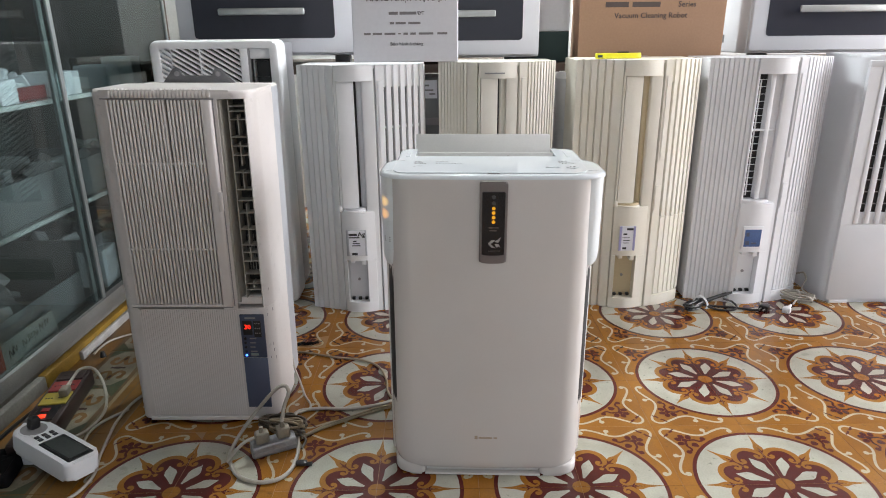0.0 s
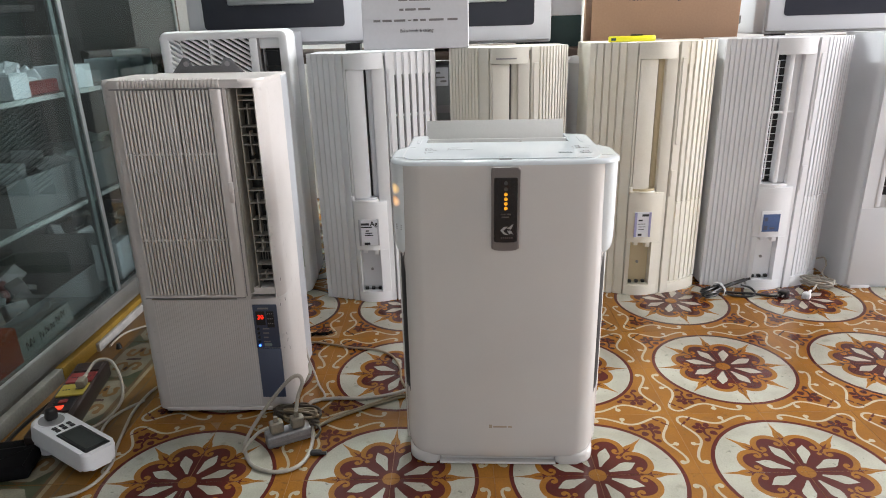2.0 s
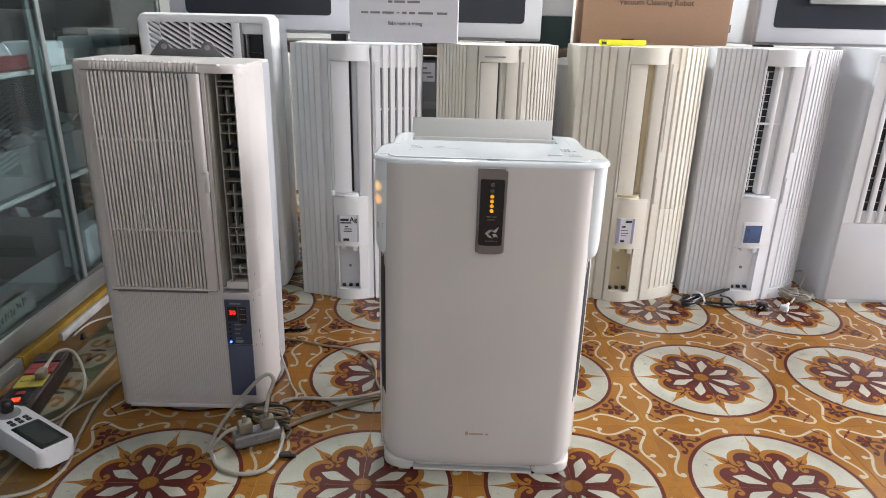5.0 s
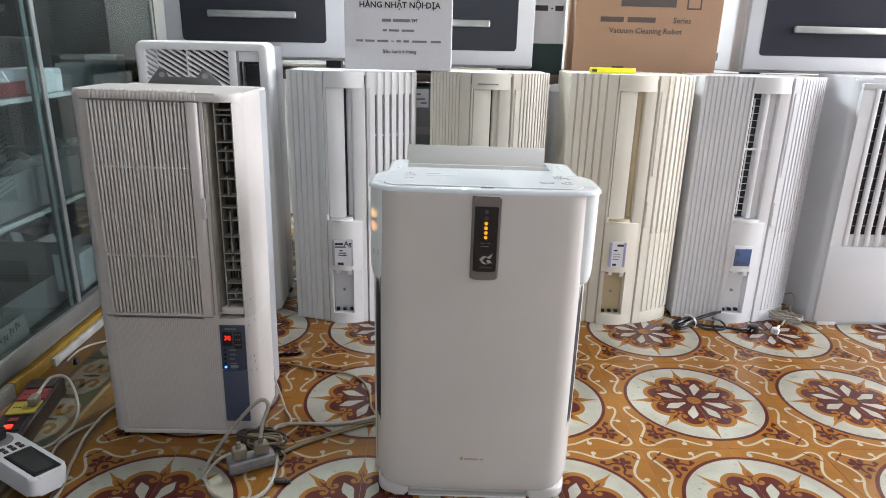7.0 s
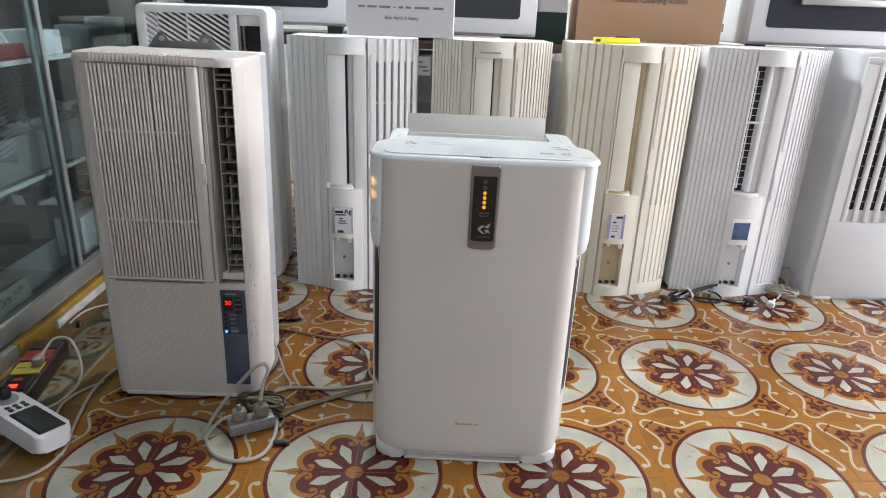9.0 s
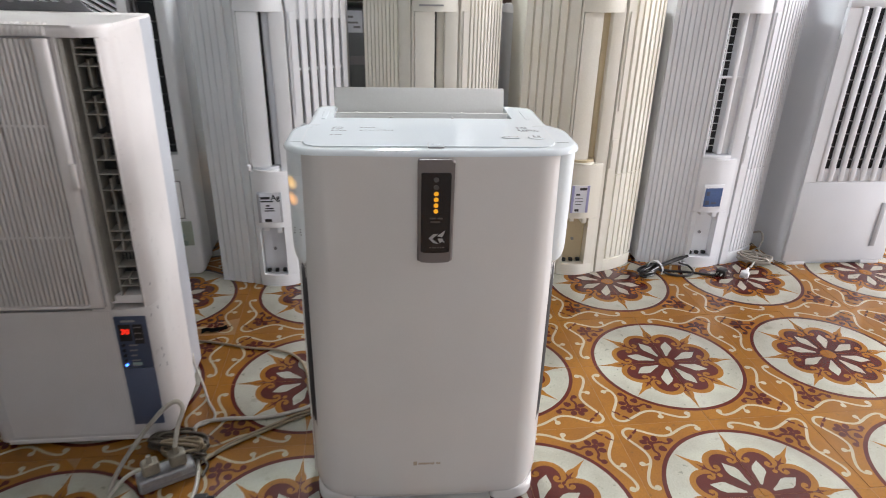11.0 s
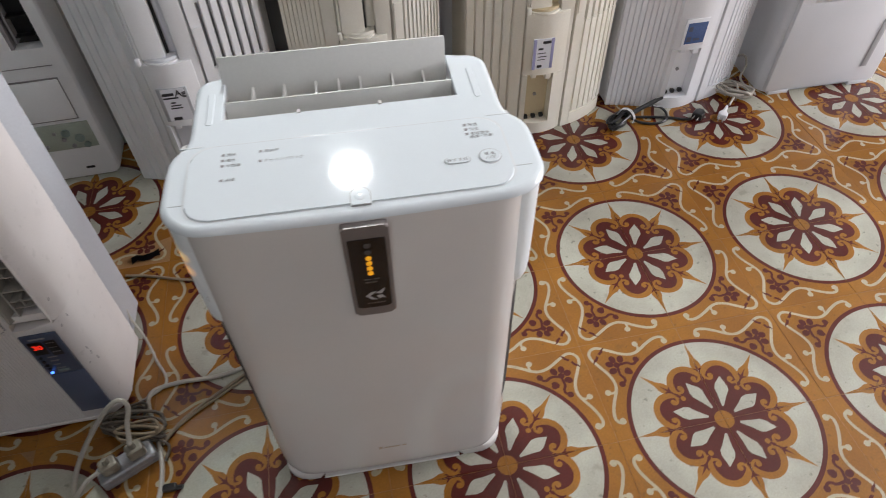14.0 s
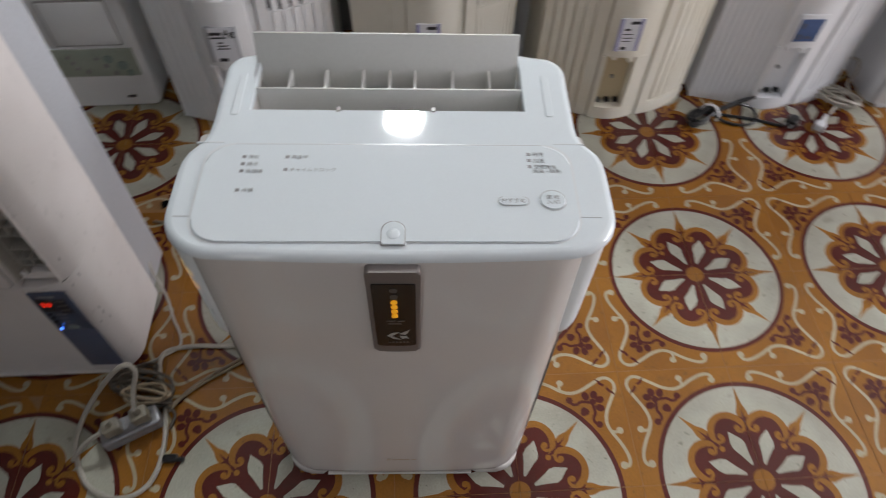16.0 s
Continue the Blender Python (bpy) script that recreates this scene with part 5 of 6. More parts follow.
# appliances in the dark below the bench
for x, y, w, h2, mt, lab in ((-0.70, 0.80, 0.075, 0.70, TRAY, "grey appliance with a printed label in the shade"), (-0.27, 0.80, 0.09, 0.62, PALE, "pale grey appliance standing in the shade")):
    ap = thing("spare_appliance", pose(x, y, 0), lab, "appliance")
    part("casing", box(-w / 2, 0, 0, w / 2, 0.2, h2, 0.012, 3), mt, ap)
    part("label_sheet", box(-0.026, -0.001, h2 - 0.07, 0.026, 0.0, h2 - 0.01), PAPER, ap)
    part("band", box(-w / 2 - 0.001, -0.002, h2 - 0.16, w / 2 + 0.001, 0.0, h2 - 0.135), GREY, ap)
    bars([(-0.02, 0.0, h2 - 0.03, h2 - 0.024), (-0.02, 0.014, h2 - 0.045, h2 - 0.04), (0.0, 0.02, h2 - 0.058, h2 - 0.052)], FADED, ap, "print_bar", pose(0, -0.0012, 0, 90))
roll = thing("white_canister", pose(-0.235, 0.70, 0.0), "round white canister between the air conditioners", "canister")
part("shell", cylinder((0, 0, 0), 0.055, 0.70, seg=28), PALE, roll)
part("lid", cylinder((0, 0, 0.70), 0.057, 0.02, seg=28, r2=0.045), WHITE, roll)

# lamp hanging near the back wall
lamp = thing("hanging_lamp", pose(-0.56, 1.29, 2.0), "round flat white lamp hanging on a cord", "lamp")
part("diffuser", cylinder((0, 0, -0.012), 0.070, 0.012, seg=40, r2=0.073), LAMP, lamp)
part("housing", cylinder((0, 0, 0.0005), 0.092, 0.03, seg=40, r2=0.06), WHITE, lamp)
part("cord", cylinder((0, 0, 0.03), 0.004, 0.97, seg=8), WHITE, lamp)


# ---- cables, plugs, sockets on the floor ----
def power_strip_small(m):
    a = thing("power_strip", m, "worn grey two-way power strip with plugs in it", "power strip")
    part("strip_body", prism(rounded(-0.047, -0.018, 0.047, 0.018, 0.006, 4), 0.0, 0.027, 0.004, 3), GREYSTRIP, a)
    part("strip_band", box(-0.044, -0.0185, 0.008, 0.044, -0.0175, 0.013), GREY, a)
    for x in (-0.022, 0.022):
        pl = part("plug", prism(rounded(x - 0.014, -0.012, x + 0.014, 0.012, 0.005, 4), 0.028, 0.052, 0.004, 2), TANPLUG, a, "dusty grey plug")
        part("plug_neck", cylinder((x, 0, 0.05), 0.006, 0.014, seg=10, r2=0.004), TANPLUG, pl)
    return a


GREYSTRIP = material("dusty_grey_strip", (0.46, 0.46, 0.48), 0.32, metal=0.35, var=0.3, scale=30)
TANPLUG = material("dusty_plug", (0.30, 0.265, 0.21), 0.5, var=0.25, scale=30)
power_strip_small(pose(-1.031, -0.268, 0, 0, 0, 26))


def cable(pts, r, mat, label):
    ob = part("power_cable", tube(pts, r, 8, 7), mat, None)
    return tagged(ob, label, "cable")


BROWNISH = material("olive_brown_cement", (0.155, 0.085, 0.030), 0.33, var=0.3, scale=9, bump=0.05, specks=0.5)
# Field tile colours darkened for the border, holding the dimmer light by the cabinet.
DULLOCHRE = material("dim_ochre_cement", (0.25, 0.125, 0.030), 0.32, var=0.3, scale=9, bump=0.06, specks=0.6, spec=0.3)
DULLMAROON = material("dim_maroon_cement", (0.055, 0.022, 0.018), 0.34, var=0.3, scale=9, bump=0.06, specks=0.4, spec=0.3)
DIMCREAM = material("dim_cream_cement", (0.33, 0.30, 0.225), 0.34, var=0.35, scale=12, bump=0.06, specks=0.7, spec=0.3)
DIMSTRAW = material("dim_straw_cement", (0.33, 0.26, 0.16), 0.34, var=0.3, scale=12, bump=0.06, specks=0.5, spec=0.3)
BROWNBLACK = material("brown_black_plastic", (0.035, 0.02, 0.018), 0.4, var=0.2)
REDDULL = material("dull_red_plastic", (0.30, 0.035, 0.035), 0.4, var=0.2)
YELLOWDULL = material("dull_yellow_plastic", (0.42, 0.33, 0.05), 0.4, var=0.15)
REDGLOW = glow("red_switch_glow", (1.0, 0.05, 0.015), 0.9)
METERWHITE = material("meter_white_plastic", (0.74, 0.75, 0.78), 0.35, var=0.05)
LCDGREY = material("grey_lcd", (0.055, 0.062, 0.06), 0.15, var=0.15, scale=20)
Z = 0.0045
GRUBBY = material("grubby_brown_cable", (0.13, 0.105, 0.08), 0.55, var=0.3, scale=30)


def bundle(x, y, turn, length, width, loops, r, mat, label, seed, lift=0.0, head=(), tail=(), rise=0.022):
    """A cable wound into flat, uneven loops, with loose ends before and after."""
    rg = random.Random(seed)
    c, sn = math.cos(radians(turn)), math.sin(radians(turn))
    pts = list(head)
    for i in range(loops):
        l, w2 = length * rg.uniform(0.78, 1.08) / 2, width * rg.uniform(0.55, 1.15) / 2
        ox, oy, z = rg.uniform(-0.09, 0.09) * length, rg.uniform(-0.25, 0.25) * width, r + lift + rise * rg.random()
        for k in range(7):
            t = 2 * math.pi * k / 7
            u, v = ox + l * math.cos(t), oy + w2 * math.sin(t) * (1.0 + 0.25 * math.sin(2 * t + i))
            pts.append((x + c * u - sn * v, y + sn * u + c * v, z + 0.004 * math.sin(t + i) + 0.003))
    return cable(pts + list(tail), r, mat, label)


cable([(-1.012, -0.258, 0.062), (-1.010, -0.234, 0.085), (-1.003, -0.214, 0.108), (-1.014, -0.207, 0.120), (-1.037, -0.213, 0.108), (-1.076, -0.230, 0.066), (-1.108, -0.256, 0.026), (-1.119, -0.291, Z), (-1.105, -0.325, Z), (-1.082, -0.358, Z), (-1.044, -0.377, Z), (-1.014, -0.377, Z), (-0.991, -0.363, Z), (-0.979, -0.338, Z), (-0.976, -0.298, Z), (-0.981, -0.258, Z), (-0.997, -0.198, 0.006), (-1.009, -0.159, 0.008), (-1.010, -0.136, 0.006), (-0.996, -0.123, Z), (-0.953, -0.118, Z), (-0.900, -0.120, Z), (-0.856, -0.115, Z), (-0.812, -0.100, Z), (-0.778, -0.080, Z), (-0.730, -0.060, Z), (-0.652, -0.060, Z)], 0.0042, CABLE, "white power cable looping off a strip across the tiles")
cable([(-0.980, -0.236, 0.014), (-0.971, -0.224, 0.006), (-0.940, -0.192, Z), (-0.895, -0.162, Z), (-0.846, -0.132, Z), (-0.817, -0.115, Z), (-0.730, -0.085, Z)], 0.0030, BROWNCABLE, "thin tan cable lying on the tiles")
cable([(-0.977, -0.242, 0.010), (-0.960, -0.214, 0.0035), (-0.928, -0.189, 0.0035), (-0.890, -0.166, 0.0035), (-0.844, -0.139, 0.0035), (-0.798, -0.117, 0.0035), (-0.730, -0.100, 0.0035)], 0.0026, BROWNCABLE, "second thin tan cable beside another")
cable([(-1.087, 0.173, Z), (-1.039, 0.162, Z), (-0.953, 0.132, Z), (-0.889, 0.118, Z), (-0.840, 0.083, Z), (-0.813, 0.018, Z), (-0.805, -0.041, Z), (-0.788, -0.085, Z)], 0.003, BROWNCABLE, "thin tan cable curving over the tiles")
cable([(-1.051, 0.032, 0.062), (-1.045, 0.019, 0.04), (-1.025, -0.012, 0.012), (-1.005, -0.059, 0.0035), (-0.986, -0.095, 0.0035), (-0.985, -0.118, 0.0035), (-1.010, -0.136, 0.0035), (-1.047, -0.155, 0.0035), (-1.063, -0.179, 0.006)], 0.0026, CABLE, "thin pale cable hanging from an air conditioner")
bundle(-1.027, -0.204, -18, 0.105, 0.042, 7, 0.0028, GRUBBY, "bundled brown cable heaped behind a power strip", 5, tail=[(-0.982, -0.233, 0.014), (-0.967, -0.246, 0.008), (-0.972, -0.270, 0.0035)])
bundle(-1.010, -0.220, -8, 0.085, 0.034, 5, 0.0028, BROWNCABLE, "tangled tan cable lying on a heap", 8, lift=0.014)
bundle(-1.047, -0.169, 8, 0.075, 0.030, 2, 0.0026, GRUBBY, "loose loop of brown cable beside a heap", 12, rise=0.01)
cable([(-1.064, -0.287, 0.044), (-1.083, -0.298, 0.040), (-1.104, -0.310, 0.022), (-1.116, -0.316, 0.006)], 0.0036, CABLE, "short cable end beside the power strip")
blob = thing("rubber_cap", pose(-0.962, -0.320, 0), "small black rubber cap on the floor", "cap")
part("cap_body", prism(rounded(-0.012, -0.007, 0.012, 0.007, 0.005, 4), 0, 0.009, 0.003, 2), BLACK, blob)
part("cap_tip", cylinder((0.008, -0.002, 0.004), 0.004, 0.014, "x", 8), BLACK, blob)

# cables of the back row
bundle(0.137, 0.437, 38, 0.080, 0.034, 5, 0.0034, BLACK, "coiled black power cable on the floor", 21, rise=0.020, tail=[(0.190, 0.424, 0.006), (0.225, 0.412, 0.0040), (0.258, 0.416, 0.0040), (0.276, 0.440, 0.0040), (0.268, 0.462, 0.012), (0.240, 0.462, 0.022)])
cable([(0.150, 0.452, 0.010), (0.200, 0.446, 0.0045), (0.250, 0.434, 0.0045), (0.290, 0.420, 0.0045), (0.320, 0.408, 0.0045), (0.335, 0.406, 0.010)], 0.0036, BLACK, "black power cable running to a plug")
lead = thing("cable_sleeve", pose(0, 0, 0), "thick black cable sleeve leaning on a cooler", "cable sleeve")
part("sleeve", tube([(0.160, 0.436, 0.022), (0.190, 0.446, 0.028), (0.225, 0.457, 0.034), (0.248, 0.463, 0.038)], 0.0060, 10), BLACK, lead)
part("sleeve_tip", tube([(0.247, 0.4627, 0.0378), (0.266, 0.466, 0.041)], 0.0040, 8), BLACK, lead)
plug = thing("black_plug", pose(0.352, 0.413, 0, 0, 0, -50), "black two-pin plug on the tiles", "plug")
part("plug_body", prism([(-0.013, -0.013), (0.013, -0.013), (0.014, 0.006), (0.007, 0.017), (-0.007, 0.017), (-0.014, 0.006)], 0, 0.021, 0.004, 3), BLACK, plug)
for x in (-0.006, 0.006):
    part("pin", box(x - 0.001, -0.028, 0.009, x + 0.001, -0.0125, 0.013), ALU, plug)
tie = thing("cable_tie", pose(0.160, 0.446, 0, 0, 0, 38), "white twist tie round a coiled cable", "cable tie")
for dx in (0.0, 0.005):
    part("band", tube([(dx, -0.022, 0.002), (dx + 0.002, -0.022, 0.018), (dx - 0.003, -0.008, 0.037), (dx - 0.008, 0.010, 0.036), (dx - 0.010, 0.020, 0.016), (dx - 0.010, 0.020, 0.003)], 0.0015, 6, 4), WHITE, tie)
bundle(0.492, 0.482, -32, 0.095, 0.044, 6, 0.0030, CABLE, "coiled white power cable on the floor", 33, rise=0.022, head=[(0.530, 0.580, 0.060), (0.545, 0.560, 0.070), (0.540, 0.535, 0.055), (0.520, 0.512, 0.03)], tail=[(0.480, 0.460, 0.022), (0.466, 0.447, 0.018), (0.450, 0.432, 0.012)])
wrapping = thing("cable_tie", pose(0.490, 0.483, 0, 0, 0, -10), "pale cable turn wrapped round a white coil", "cable tie")
part("band", tube([(0.0, -0.024, 0.003), (0.0, -0.026, 0.018), (0.0, -0.006, 0.036), (0.0, 0.016, 0.033), (0.0, 0.026, 0.010), (0.0, 0.025, 0.003)], 0.0030, 6, 4), CABLE, wrapping)
plug2 = thing("white_plug", pose(0.414, 0.398, 0, 0, 0, -42), "white mains plug on the tiles", "plug")
part("plug_body", prism([(-0.011, -0.012), (0.011, -0.012), (0.012, 0.002), (0.006, 0.012), (-0.006, 0.012), (-0.012, 0.002)], 0.0, 0.019, 0.004, 3), METERWHITE, plug2)
part("plug_neck", cylinder((0, 0.009, 0.010), 0.0062, 0.036, "y", 10, 0.0036), METERWHITE, plug2)
for x in (-0.0055, 0.0055):
    part("pin", box(x - 0.0012, -0.028, 0.007, x + 0.0012, -0.0115, 0.012), ALU, plug2)

# long power strip and plug-in meter by the cabinet
strip = thing("multi_socket_strip", pose(-1.569, -0.131, 0, 0, 0, 10), "black multi-socket strip with red and yellow outlets", "power strip")
part("strip_body", prism(rounded(-0.039, -0.17, 0.037, 0.150, 0.008, 4), 0.0, 0.042, 0.005, 2), BROWNBLACK, strip)
for y0, y1, mt in ((0.042, 0.088, REDDULL), (-0.018, 0.034, YELLOWDULL), (0.096, 0.138, BROWNBLACK)):
    o = part("outlet", box(-0.03, y0, 0.0415, 0.03, y1, 0.046, 0.0015, 1), mt, strip)
    for x in (-0.014, 0.014):
        for dx in (-0.006, 0.0, 0.006):
            part("slot", cylinder((x + dx, (y0 + y1) / 2, 0.0455), 0.0024, 0.001, seg=8), BLACK, o)
part("switch_frame", box(-0.024, -0.084, 0.0415, 0.024, -0.022, 0.0445, 0.002, 1), BLACK, strip)
part("switch", box(-0.012, -0.077, 0.0445, 0.006, -0.062, 0.0475, 0.002, 2), REDGLOW, strip, "glowing red rocker switch")
part("switch", box(-0.012, -0.050, 0.0445, 0.006, -0.035, 0.0470, 0.002, 2), REDDULL, strip)
pl = part("plug", prism(rounded(0.008, 0.004, 0.028, 0.034, 0.005, 3), 0.046, 0.066, 0.005, 2), TANPLUG, strip, "grubby white plug")
part("plug_neck", cylinder((0.018, 0.028, 0.058), 0.006, 0.026, "y", 10, 0.004), CABLE, pl)
cable([(-1.560, -0.076, 0.060), (-1.552, -0.040, 0.074), (-1.520, -0.034, 0.07), (-1.487, -0.063, 0.035), (-1.463, -0.121, 0.01), (-1.468, -0.189, Z), (-1.496, -0.233, Z), (-1.520, -0.268, Z)], 0.0034, CABLE, "pale power cable from the socket strip")
cable([(-1.354, 0.035, Z), (-1.392, -0.014, Z), (-1.416, -0.082, Z), (-1.418, -0.159, Z), (-1.408, -0.218, Z), (-1.393, -0.288, Z), (-1.375, -0.352, Z), (-1.383, -0.408, Z), (-1.421, -0.441, Z), (-1.506, -0.453, Z), (-1.600, -0.438, Z), (-1.647, -0.433, Z)], 0.0033, CABLE, "pale power cable along the floor")
cable([(-1.413, -0.111, Z), (-1.449, -0.159, Z), (-1.458, -0.208, 0.006), (-1.444, -0.268, 0.006)], 0.0031, CABLE, "pale power cable slipping under the meter")
cable([(-1.637, 0.169, Z), (-1.639, 0.203, Z), (-1.631, 0.251, Z), (-1.593, 0.291, Z), (-1.515, 0.325, Z), (-1.411, 0.345, Z)], 0.0030, CABLE, "white cable running along the kerb")
meter = thing("plug_in_power_meter", pose(-1.463, -0.318, 0.050, -7, 5, -29), "white plug-in power meter with grey display", "power meter")
part("meter_body", prism(rounded(-0.105, -0.036, 0.098, 0.036, 0.03, 8, (0.034, 0.016, 0.016, 0.034)), -0.026, 0.014, 0.007, 3), METERWHITE, meter)
part("meter_back", cylinder((-0.07, -0.004, -0.052), 0.026, 0.03, seg=24), METERWHITE, meter)
part("socket_rim", cylinder((-0.068, 0, 0.0125), 0.028, 0.0022, seg=28), METERWHITE, meter)
part("socket_well", cylinder((-0.068, 0, 0.0132), 0.0245, 0.0022, seg=28), GREY, meter)
part("black_plug", box(-0.080, -0.010, 0.0155, -0.060, 0.012, 0.042, 0.006, 2), BLACK, meter)
part("display_frame", box(-0.010, -0.0265, 0.0125, 0.088, 0.0265, 0.0155, 0.002, 1), BLACK, meter)
part("display_glass", box(-0.003, -0.020, 0.0156, 0.080, 0.020, 0.0162), LCDGREY, meter, "blank grey display")
for k, y in enumerate((-0.019, -0.004, 0.011)):
    for x in (-0.033, -0.021):
        part("key", box(x - 0.0045, y, 0.0135, x + 0.0045, y + 0.009, 0.0165, 0.001, 1), INK, meter)
SOOT = material("sooty_black_rubber", (0.006, 0.006, 0.007), 0.9, var=0.3, spec=0.1)
brick = thing("plug_adapter", pose(-1.590, -0.353, 0, 0, 0, 12), "black plug adapter under a power meter", "adapter")
part("adapter_body", prism(rounded(-0.055, -0.045, 0.06, 0.04, 0.008, 3), 0.0, 0.030, 0.010, 3), SOOT, brick)
part("adapter_head", prism(rounded(-0.05, 0.02, 0.03, 0.075, 0.008, 3), 0.0, 0.024, 0.010, 3), SOOT, brick)
cable([(-1.614, -0.368, 0.014), (-1.637, -0.428, Z), (-1.632, -0.508, Z), (-1.609, -0.588, Z), (-1.647, -0.708, Z)], 0.0048, BLACK, "black power cable beside the plinth")
cable([(-1.604, -0.063, 0.02), (-1.637, -0.111, Z), (-1.647, -0.208, Z), (-1.637, -0.308, 0.01)], 0.0048, BLACK, "black power cable beside the socket strip")
debris = thing("torn_black_tape", pose(-1.051, 0.221, 0, 0, 0, 12), "crumpled scrap of black tape on the tiles", "tape")
scrap = bmesh.new()
rows = [[scrap.verts.new((-0.03 + 0.012 * i, -0.009 + 0.009 * j + 0.004 * math.sin(i * 1.7), 0.0015 + 0.004 * abs(math.sin(i * 1.3 + j * 2.1)))) for i in range(6)] for j in range(3)]
for r0, r1 in zip(rows, rows[1:]):
    for i in range(5):
        scrap.faces.new((r0[i], r0[i + 1], r1[i + 1], r1[i]))
bmesh.ops.solidify(scrap, geom=scrap.faces[:], thickness=0.0012)
part("scrap", scrap, SOOT, debris)
bug = thing("screw_cap", pose(-1.609, 0.164, 0, 0, 0, 30), "small black screw cap on the floor", "cap")
part("cap_body", cylinder((0, 0, 0), 0.009, 0.016, seg=12, r2=0.005), BLACK, bug)

# ---- floor tiles ----
def fan(bm, pts, z, mi):
    f = bm.faces.new([bm.verts.new((x, y, z)) for x, y in pts])
    f.material_index = mi
    return f


def ribbon(bm, pts, w, z, mi, ball=0.0):
    """A flat stroke with a round end."""
    path = smooth_path([(x, y, 0) for x, y in pts], 4)
    prev = None
    for i, q in enumerate(path):
        d = (path[min(i + 1, len(path) - 1)] - path[max(i - 1, 0)]).normalized()
        n = Vector((-d.y, d.x, 0)) * w / 2
        pair = (bm.verts.new((q.x + n.x, q.y + n.y, z)), bm.verts.new((q.x - n.x, q.y - n.y, z)))
        if prev:
            f = bm.faces.new((prev[0], prev[1], pair[1], pair[0]))
            f.material_index = mi
        prev = pair
    if ball:
        dot(bm, pts[0][0], pts[0][1], ball, z + 0.00002, mi)


def dot(bm, x, y, r, z, mi, n=10, stretch=1.0, turn=0.0):
    c, s = math.cos(turn), math.sin(turn)
    pts = []
    for k in range(n):
        u, v = r * stretch * math.cos(2 * math.pi * k / n), r * math.sin(2 * math.pi * k / n)
        pts.append((x + c * u - s * v, y + s * u + c * v))
    fan(bm, pts, z, mi)


def polar(r, deg):
    return (r * math.cos(radians(deg)), r * math.sin(radians(deg)))


T, G = 0.2, 0.00045
OC, MA, CR, GN, ST, BR = 0, 1, 2, 3, 4, 5


def tile_base(bm):
    box(G, G, -0.012, T - G, T - G, 0.0, 0.00016, 1, into=bm)


def flower_tile():
    """A quarter of the round medallion, with curls and a sprig towards the far corner."""
    bm = bmesh.new()
    tile_base(bm)
    e = 0.00007
    lim = lambda p: (min(max(p[0], G), T - G), min(max(p[1], G), T - G))
    A = [k * 90 / 36 for k in range(37)]

    def quarter(rad, z, mi):
        fan(bm, [lim((0, 0))] + [lim(polar(rad(a) if callable(rad) else rad, a)) for a in A], z, mi)

    quarter(0.1705, e, MA), quarter(0.1625, 2 * e, CR)
    lobe = lambda a: abs(((a % 45) - 22.5) / 22.5)
    quarter(lambda a: 0.090 + 0.033 * max(0.0, math.cos(lobe(a) * math.pi / 2)) ** 0.5, 3 * e, OC)
    quarter(lambda a: 0.080 + 0.032 * max(0.0, math.cos(min(1, lobe(a) * 1.12) * math.pi / 2)) ** 0.7, 4 * e, MA)
    # spikes between the lobes
    for a in (0, 45, 90):
        sp = [polar(0.092, a), polar(0.106, a - 5.5), polar(0.118, a - 4.6), polar(0.130, a - 1.9), polar(0.161, a), polar(0.130, a + 1.9), polar(0.118, a + 4.6), polar(0.106, a + 5.5)]
        dk = [polar(0.070, a), polar(0.098, a - 3.2), polar(0.108, a - 4.2), polar(0.105, a - 1.2), polar(0.122, a), polar(0.105, a + 1.2), polar(0.108, a + 4.2), polar(0.098, a + 3.2)]
        if a == 0:
            sp, dk = [sp[0], *sp[4:]], [dk[0], *dk[4:]]
        if a == 90:
            sp, dk = sp[:5], dk[:5]
        fan(bm, [lim(p) for p in sp], 5 * e, OC), fan(bm, [lim(p) for p in dk], 6 * e, MA)
        if a == 45:
            dot(bm, *polar(0.075, a), 0.0050, 6.4 * e, OC)
    for c in (22.5, 67.5):
        for sgn in (-1, 1):
            hook2 = [polar(0.106, c + sgn * 15.0), polar(0.1005, c + sgn * 19.0), polar(0.0930, c + sgn * 20.0), polar(0.0855, c + sgn * 18.2), polar(0.0820, c + sgn * 14.2), polar(0.0845, c + sgn * 10.4), polar(0.0895, c + sgn * 9.8)]
            ribbon(bm, [lim(p) for p in hook2], 0.0052, 6.6 * e, OC)
            dot(bm, *lim(polar(0.0890, c + sgn * 11.6)), 0.0052, 6.9 * e, OC, 10)
        # petal, kite-shaped with a blunt tip
        pet = [polar(0.027, c - 4), polar(0.048, c - 9), polar(0.063, c - 11.6), polar(0.071, c - 9.0), polar(0.089, c + 0.6), polar(0.072, c + 8.4), polar(0.062, c + 11.2), polar(0.047, c + 8.6), polar(0.027, c + 4)]
        fan(bm, pet, 7 * e, CR)
    quarter(0.0172, 8 * e, OC)
    # curls towards the far corner, mirrored about the diagonal
    curl = [(0.1770, 0.0345), (0.1835, 0.0335), (0.1880, 0.0410), (0.1860, 0.0550), (0.1775, 0.0740), (0.1670, 0.0920), (0.1625, 0.1080), (0.1665, 0.127), (0.179, 0.150), (0.1875, 0.166), (0.1885, 0.1765), (0.1845, 0.1845)]
    hook = [(0.182, 0.093), (0.174, 0.0905), (0.167, 0.0935), (0.1625, 0.101)]
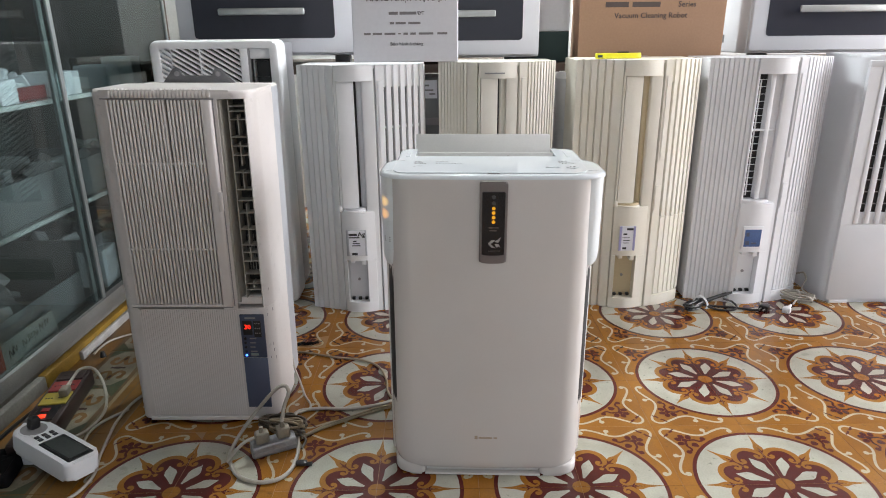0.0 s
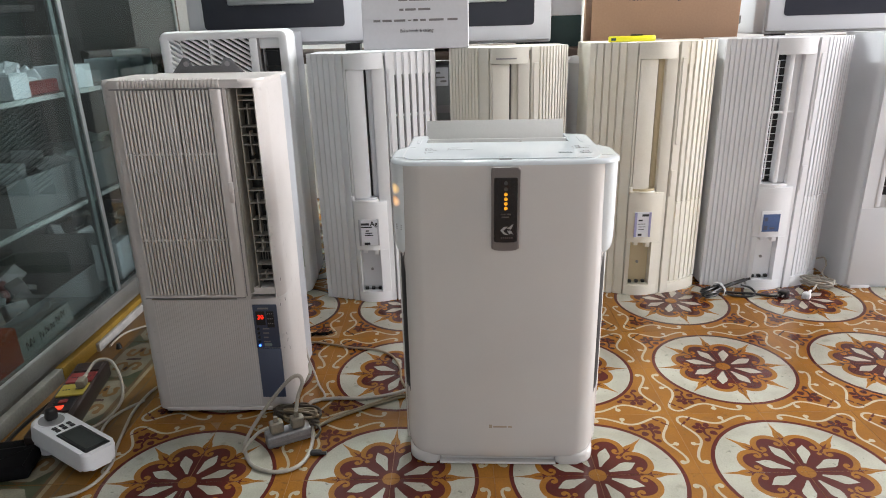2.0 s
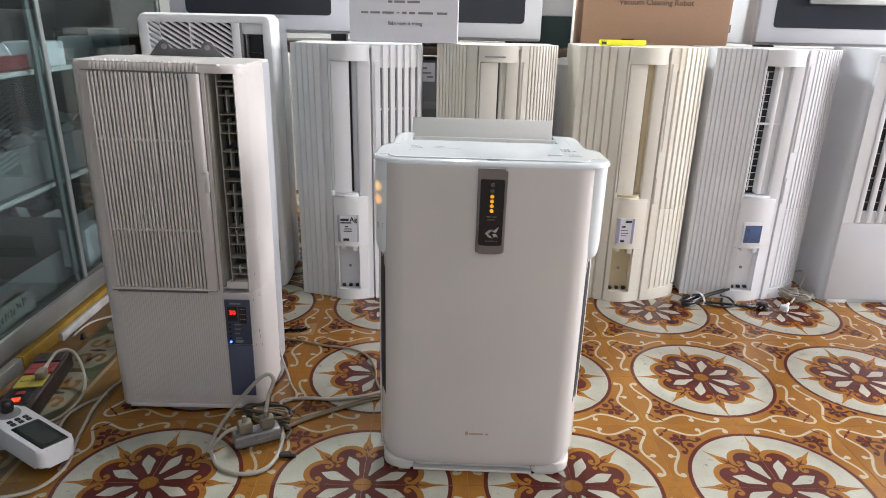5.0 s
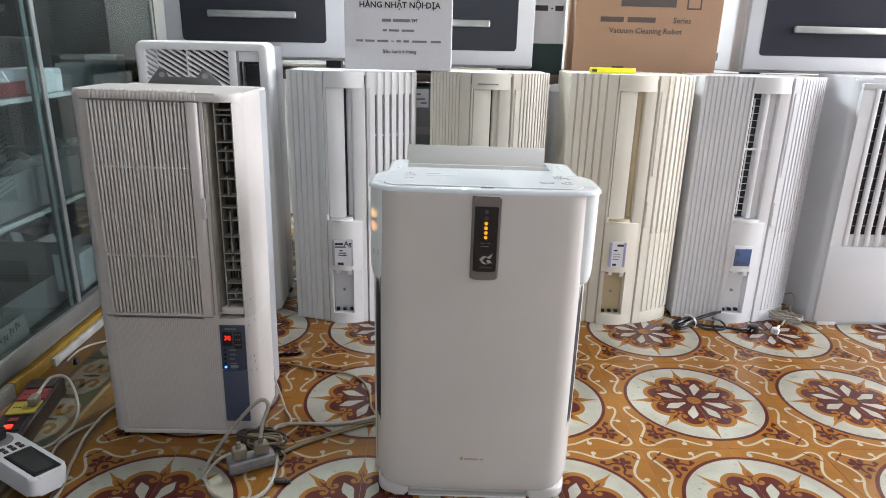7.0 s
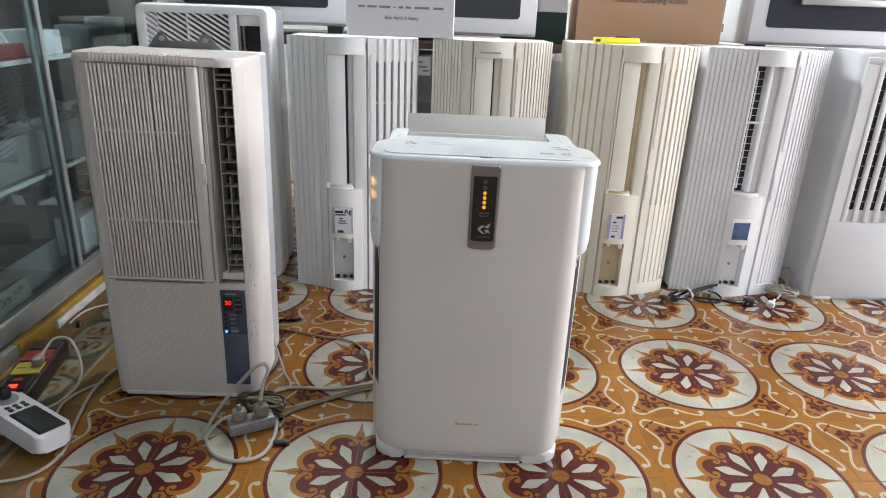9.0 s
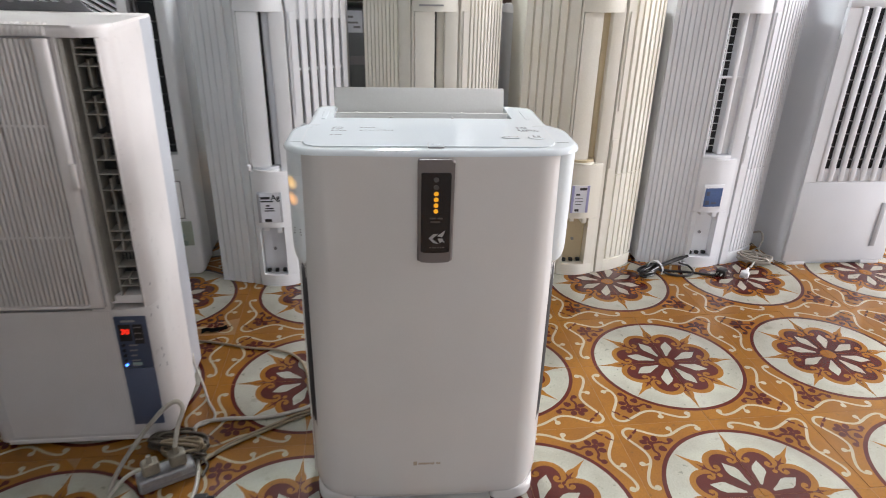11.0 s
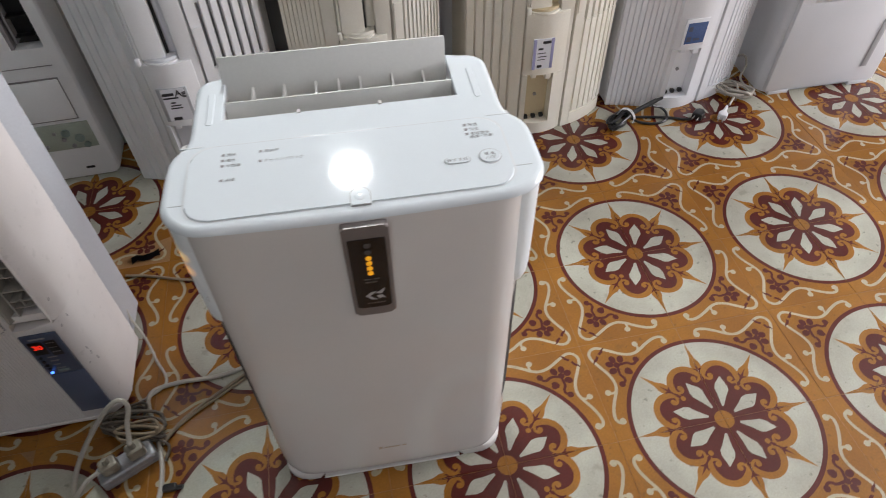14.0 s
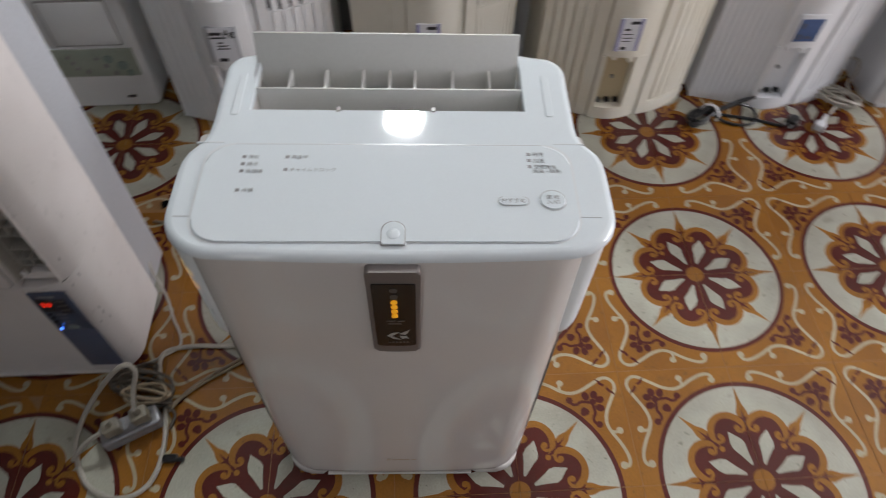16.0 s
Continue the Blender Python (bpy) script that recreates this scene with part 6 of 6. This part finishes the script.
    for sw in (False, True):
        f = (lambda p: (p[1], p[0])) if sw else (lambda p: p)
        h0 = 0.4 if sw else 0.0
        ribbon(bm, [f(p) for p in curl], 0.0058, (2 + h0) * e, ST, 0.0064)
        ribbon(bm, [f(p) for p in hook], 0.0045, (3 + h0) * e, ST, 0.0060)
        # sprig
        stem = [(0.1495, 0.1045), (0.1425, 0.1090), (0.1415, 0.1165), (0.1460, 0.1250), (0.1445, 0.1420)]
        ribbon(bm, [f(p) for p in stem], 0.0052, (4 + h0) * e, MA, 0.0062)
        dot(bm, *f((0.156, 0.134)), 0.0066, (5 + h0) * e, MA, 10, 1.25, -0.4 if not sw else 1.97)
        dot(bm, *f((0.158, 0.149)), 0.0066, (5.8 + h0) * e, MA, 10, 1.2, 0.3 if not sw else 1.27)
        dart = [(0.1705, 0.1690), (0.1765, 0.1605), (0.1835, 0.1580), (0.1890, 0.1515), (0.1865, 0.1610), (0.1800, 0.1660), (0.1745, 0.1745)]
        fan(bm, [f((0.1795 + (x - 0.1795) * 0.8, 0.1635 + (y - 0.1635) * 0.8)) for x, y in dart], (6.6 + h0) * e, MA)
    # heart-shaped leaf
    fan(bm, [(0.1335, 0.1335), (0.1275, 0.1365), (0.1225, 0.1335), (0.1205, 0.127), (0.1215, 0.1215), (0.127, 0.1205), (0.1335, 0.1225), (0.1365, 0.1275)], 7.4 * e, MA)
    dot(bm, 0.145, 0.145, 0.0062, 7.8 * e, MA)
    return finish(bm, "tile", [OCHRE, MAROON, CREAM, GREEN, STRAW])


def border_tile():
    """A border tile: a long cream plaque with scrolls, green corners and a cream band."""
    bm = bmesh.new()
    tile_base(bm)
    e = 0.00007
    c = 0.062
    fan(bm, [(G, G), (0.122, G), (0.122, T - G), (G, T - G)], e, BR)
    for y0, s in ((0.0, 1), (T, -1)):
        for sx in (-1, 1):
            fan(bm, [(c, y0 + s * 0.001), (c + sx * 0.052, y0 + s * 0.001), (c + sx * 0.052, y0 + s * 0.045), (c + sx * 0.020, y0 + s * 0.012)], (2 + (sx > 0) * 0.3) * e, GN)
    fan(bm, [(c - 0.022, 0.010), (c + 0.022, 0.010), (c + 0.048, 0.045), (c + 0.048, 0.155), (c + 0.022, 0.190), (c - 0.022, 0.190), (c - 0.048, 0.155), (c - 0.048, 0.045)], 3 * e, CR)
    for s in (-1, 1):
        y = lambda v: 0.1 + s * v
        ribbon(bm, [(c - 0.026, y(0.050)), (c - 0.030, y(0.030)), (c - 0.014, y(0.020)), (c - 0.004, y(0.040)), (c, y(0.062)), (c + 0.004, y(0.040)), (c + 0.014, y(0.020)), (c + 0.030, y(0.030)), (c + 0.026, y(0.050))], 0.011, (4 + s * 0.2) * e, OC, 0.0085)
        dot(bm, c + 0.026, y(0.050), 0.0085, (4.6 + s * 0.1) * e, OC)
        dot(bm, c, y(0.048), 0.0048, (5 + s * 0.2) * e, MA, 8, 1.8, 1.57)
    dot(bm, c, 0.1, 0.006, 5.6 * e, MA, 8, 2.6, 0)
    for x in (-0.016, 0.016):
        dot(bm, c + x, 0.1, 0.0045, (5.9 + x * 6) * e, MA, 8)
    fan(bm, [(0.122, G), (0.132, G), (0.132, T - G), (0.122, T - G)], 2 * e, ST)
    fan(bm, [(0.150, G), (0.155, G), (0.155, T - G), (0.150, T - G)], 2 * e, BR)
    return finish(bm, "tile", [DULLOCHRE, DULLMAROON, DIMCREAM, GREEN, DIMSTRAW, BROWNISH])


ground_floor = bpy.data.objects["floor"]
flower, border = flower_tile(), border_tile()
rng = random.Random(11)


def lay(me, i, j, straight=False):
    ob = new("tile", me)
    ob.parent = ground_floor
    turn = 0 if straight else {(0, 0): 0, (1, 0): 1, (1, 1): 2, (0, 1): 3}[(i % 2, j % 2)]
    cx, cy = T * (i + (1 if turn in (1, 2) else 0)), T * (j + (1 if turn in (2, 3) else 0))
    ob.matrix_basis = pose(cx, cy, rng.uniform(-0.0003, 0.0003), rng.uniform(-0.08, 0.08), rng.uniform(-0.08, 0.08), 90 * turn)


COLS, ROWS_ = range(-7, 10), range(-7, 5)
for i in COLS:
    for j in ROWS_:
        lay(flower, i, j)
for i in (-9, -8):
    for j in ROWS_:
        lay(border, i, j, True)
# the same tiles further out, joined
points, polygons, paints = [], [], []
for i in range(-11, 16):
    for j in range(-21, 9):
        if -9 <= i < 10 and j in ROWS_:
            continue
        me = flower if i >= -7 else border
        turn = {(0, 0): 0, (1, 0): 1, (1, 1): 2, (0, 1): 3}[(i % 2, j % 2)] if me is flower else 0
        c, n = (1, 0, -1, 0)[turn], (0, 1, 0, -1)[turn]
        cx, cy = T * (i + (1 if turn in (1, 2) else 0)), T * (j + (1 if turn in (2, 3) else 0))
        first = len(points)
        points += [(cx + c * v.co.x - n * v.co.y, cy + n * v.co.x + c * v.co.y, v.co.z) for v in me.vertices]
        polygons += [[first + k for k in p.vertices] for p in me.polygons]
        paints += [(p.material_index, me is flower) for p in me.polygons]
sheet = bpy.data.meshes.new("tile_field")
sheet.from_pydata(points, [], polygons)
for me in (flower, border):
    for mt in me.materials:
        sheet.materials.append(mt)
sheet.polygons.foreach_set("material_index", [k if near else k + len(flower.materials) for k, near in paints])
field = new("tile_field", sheet)
field.parent = ground_floor
tagged(field, kind="stuff")
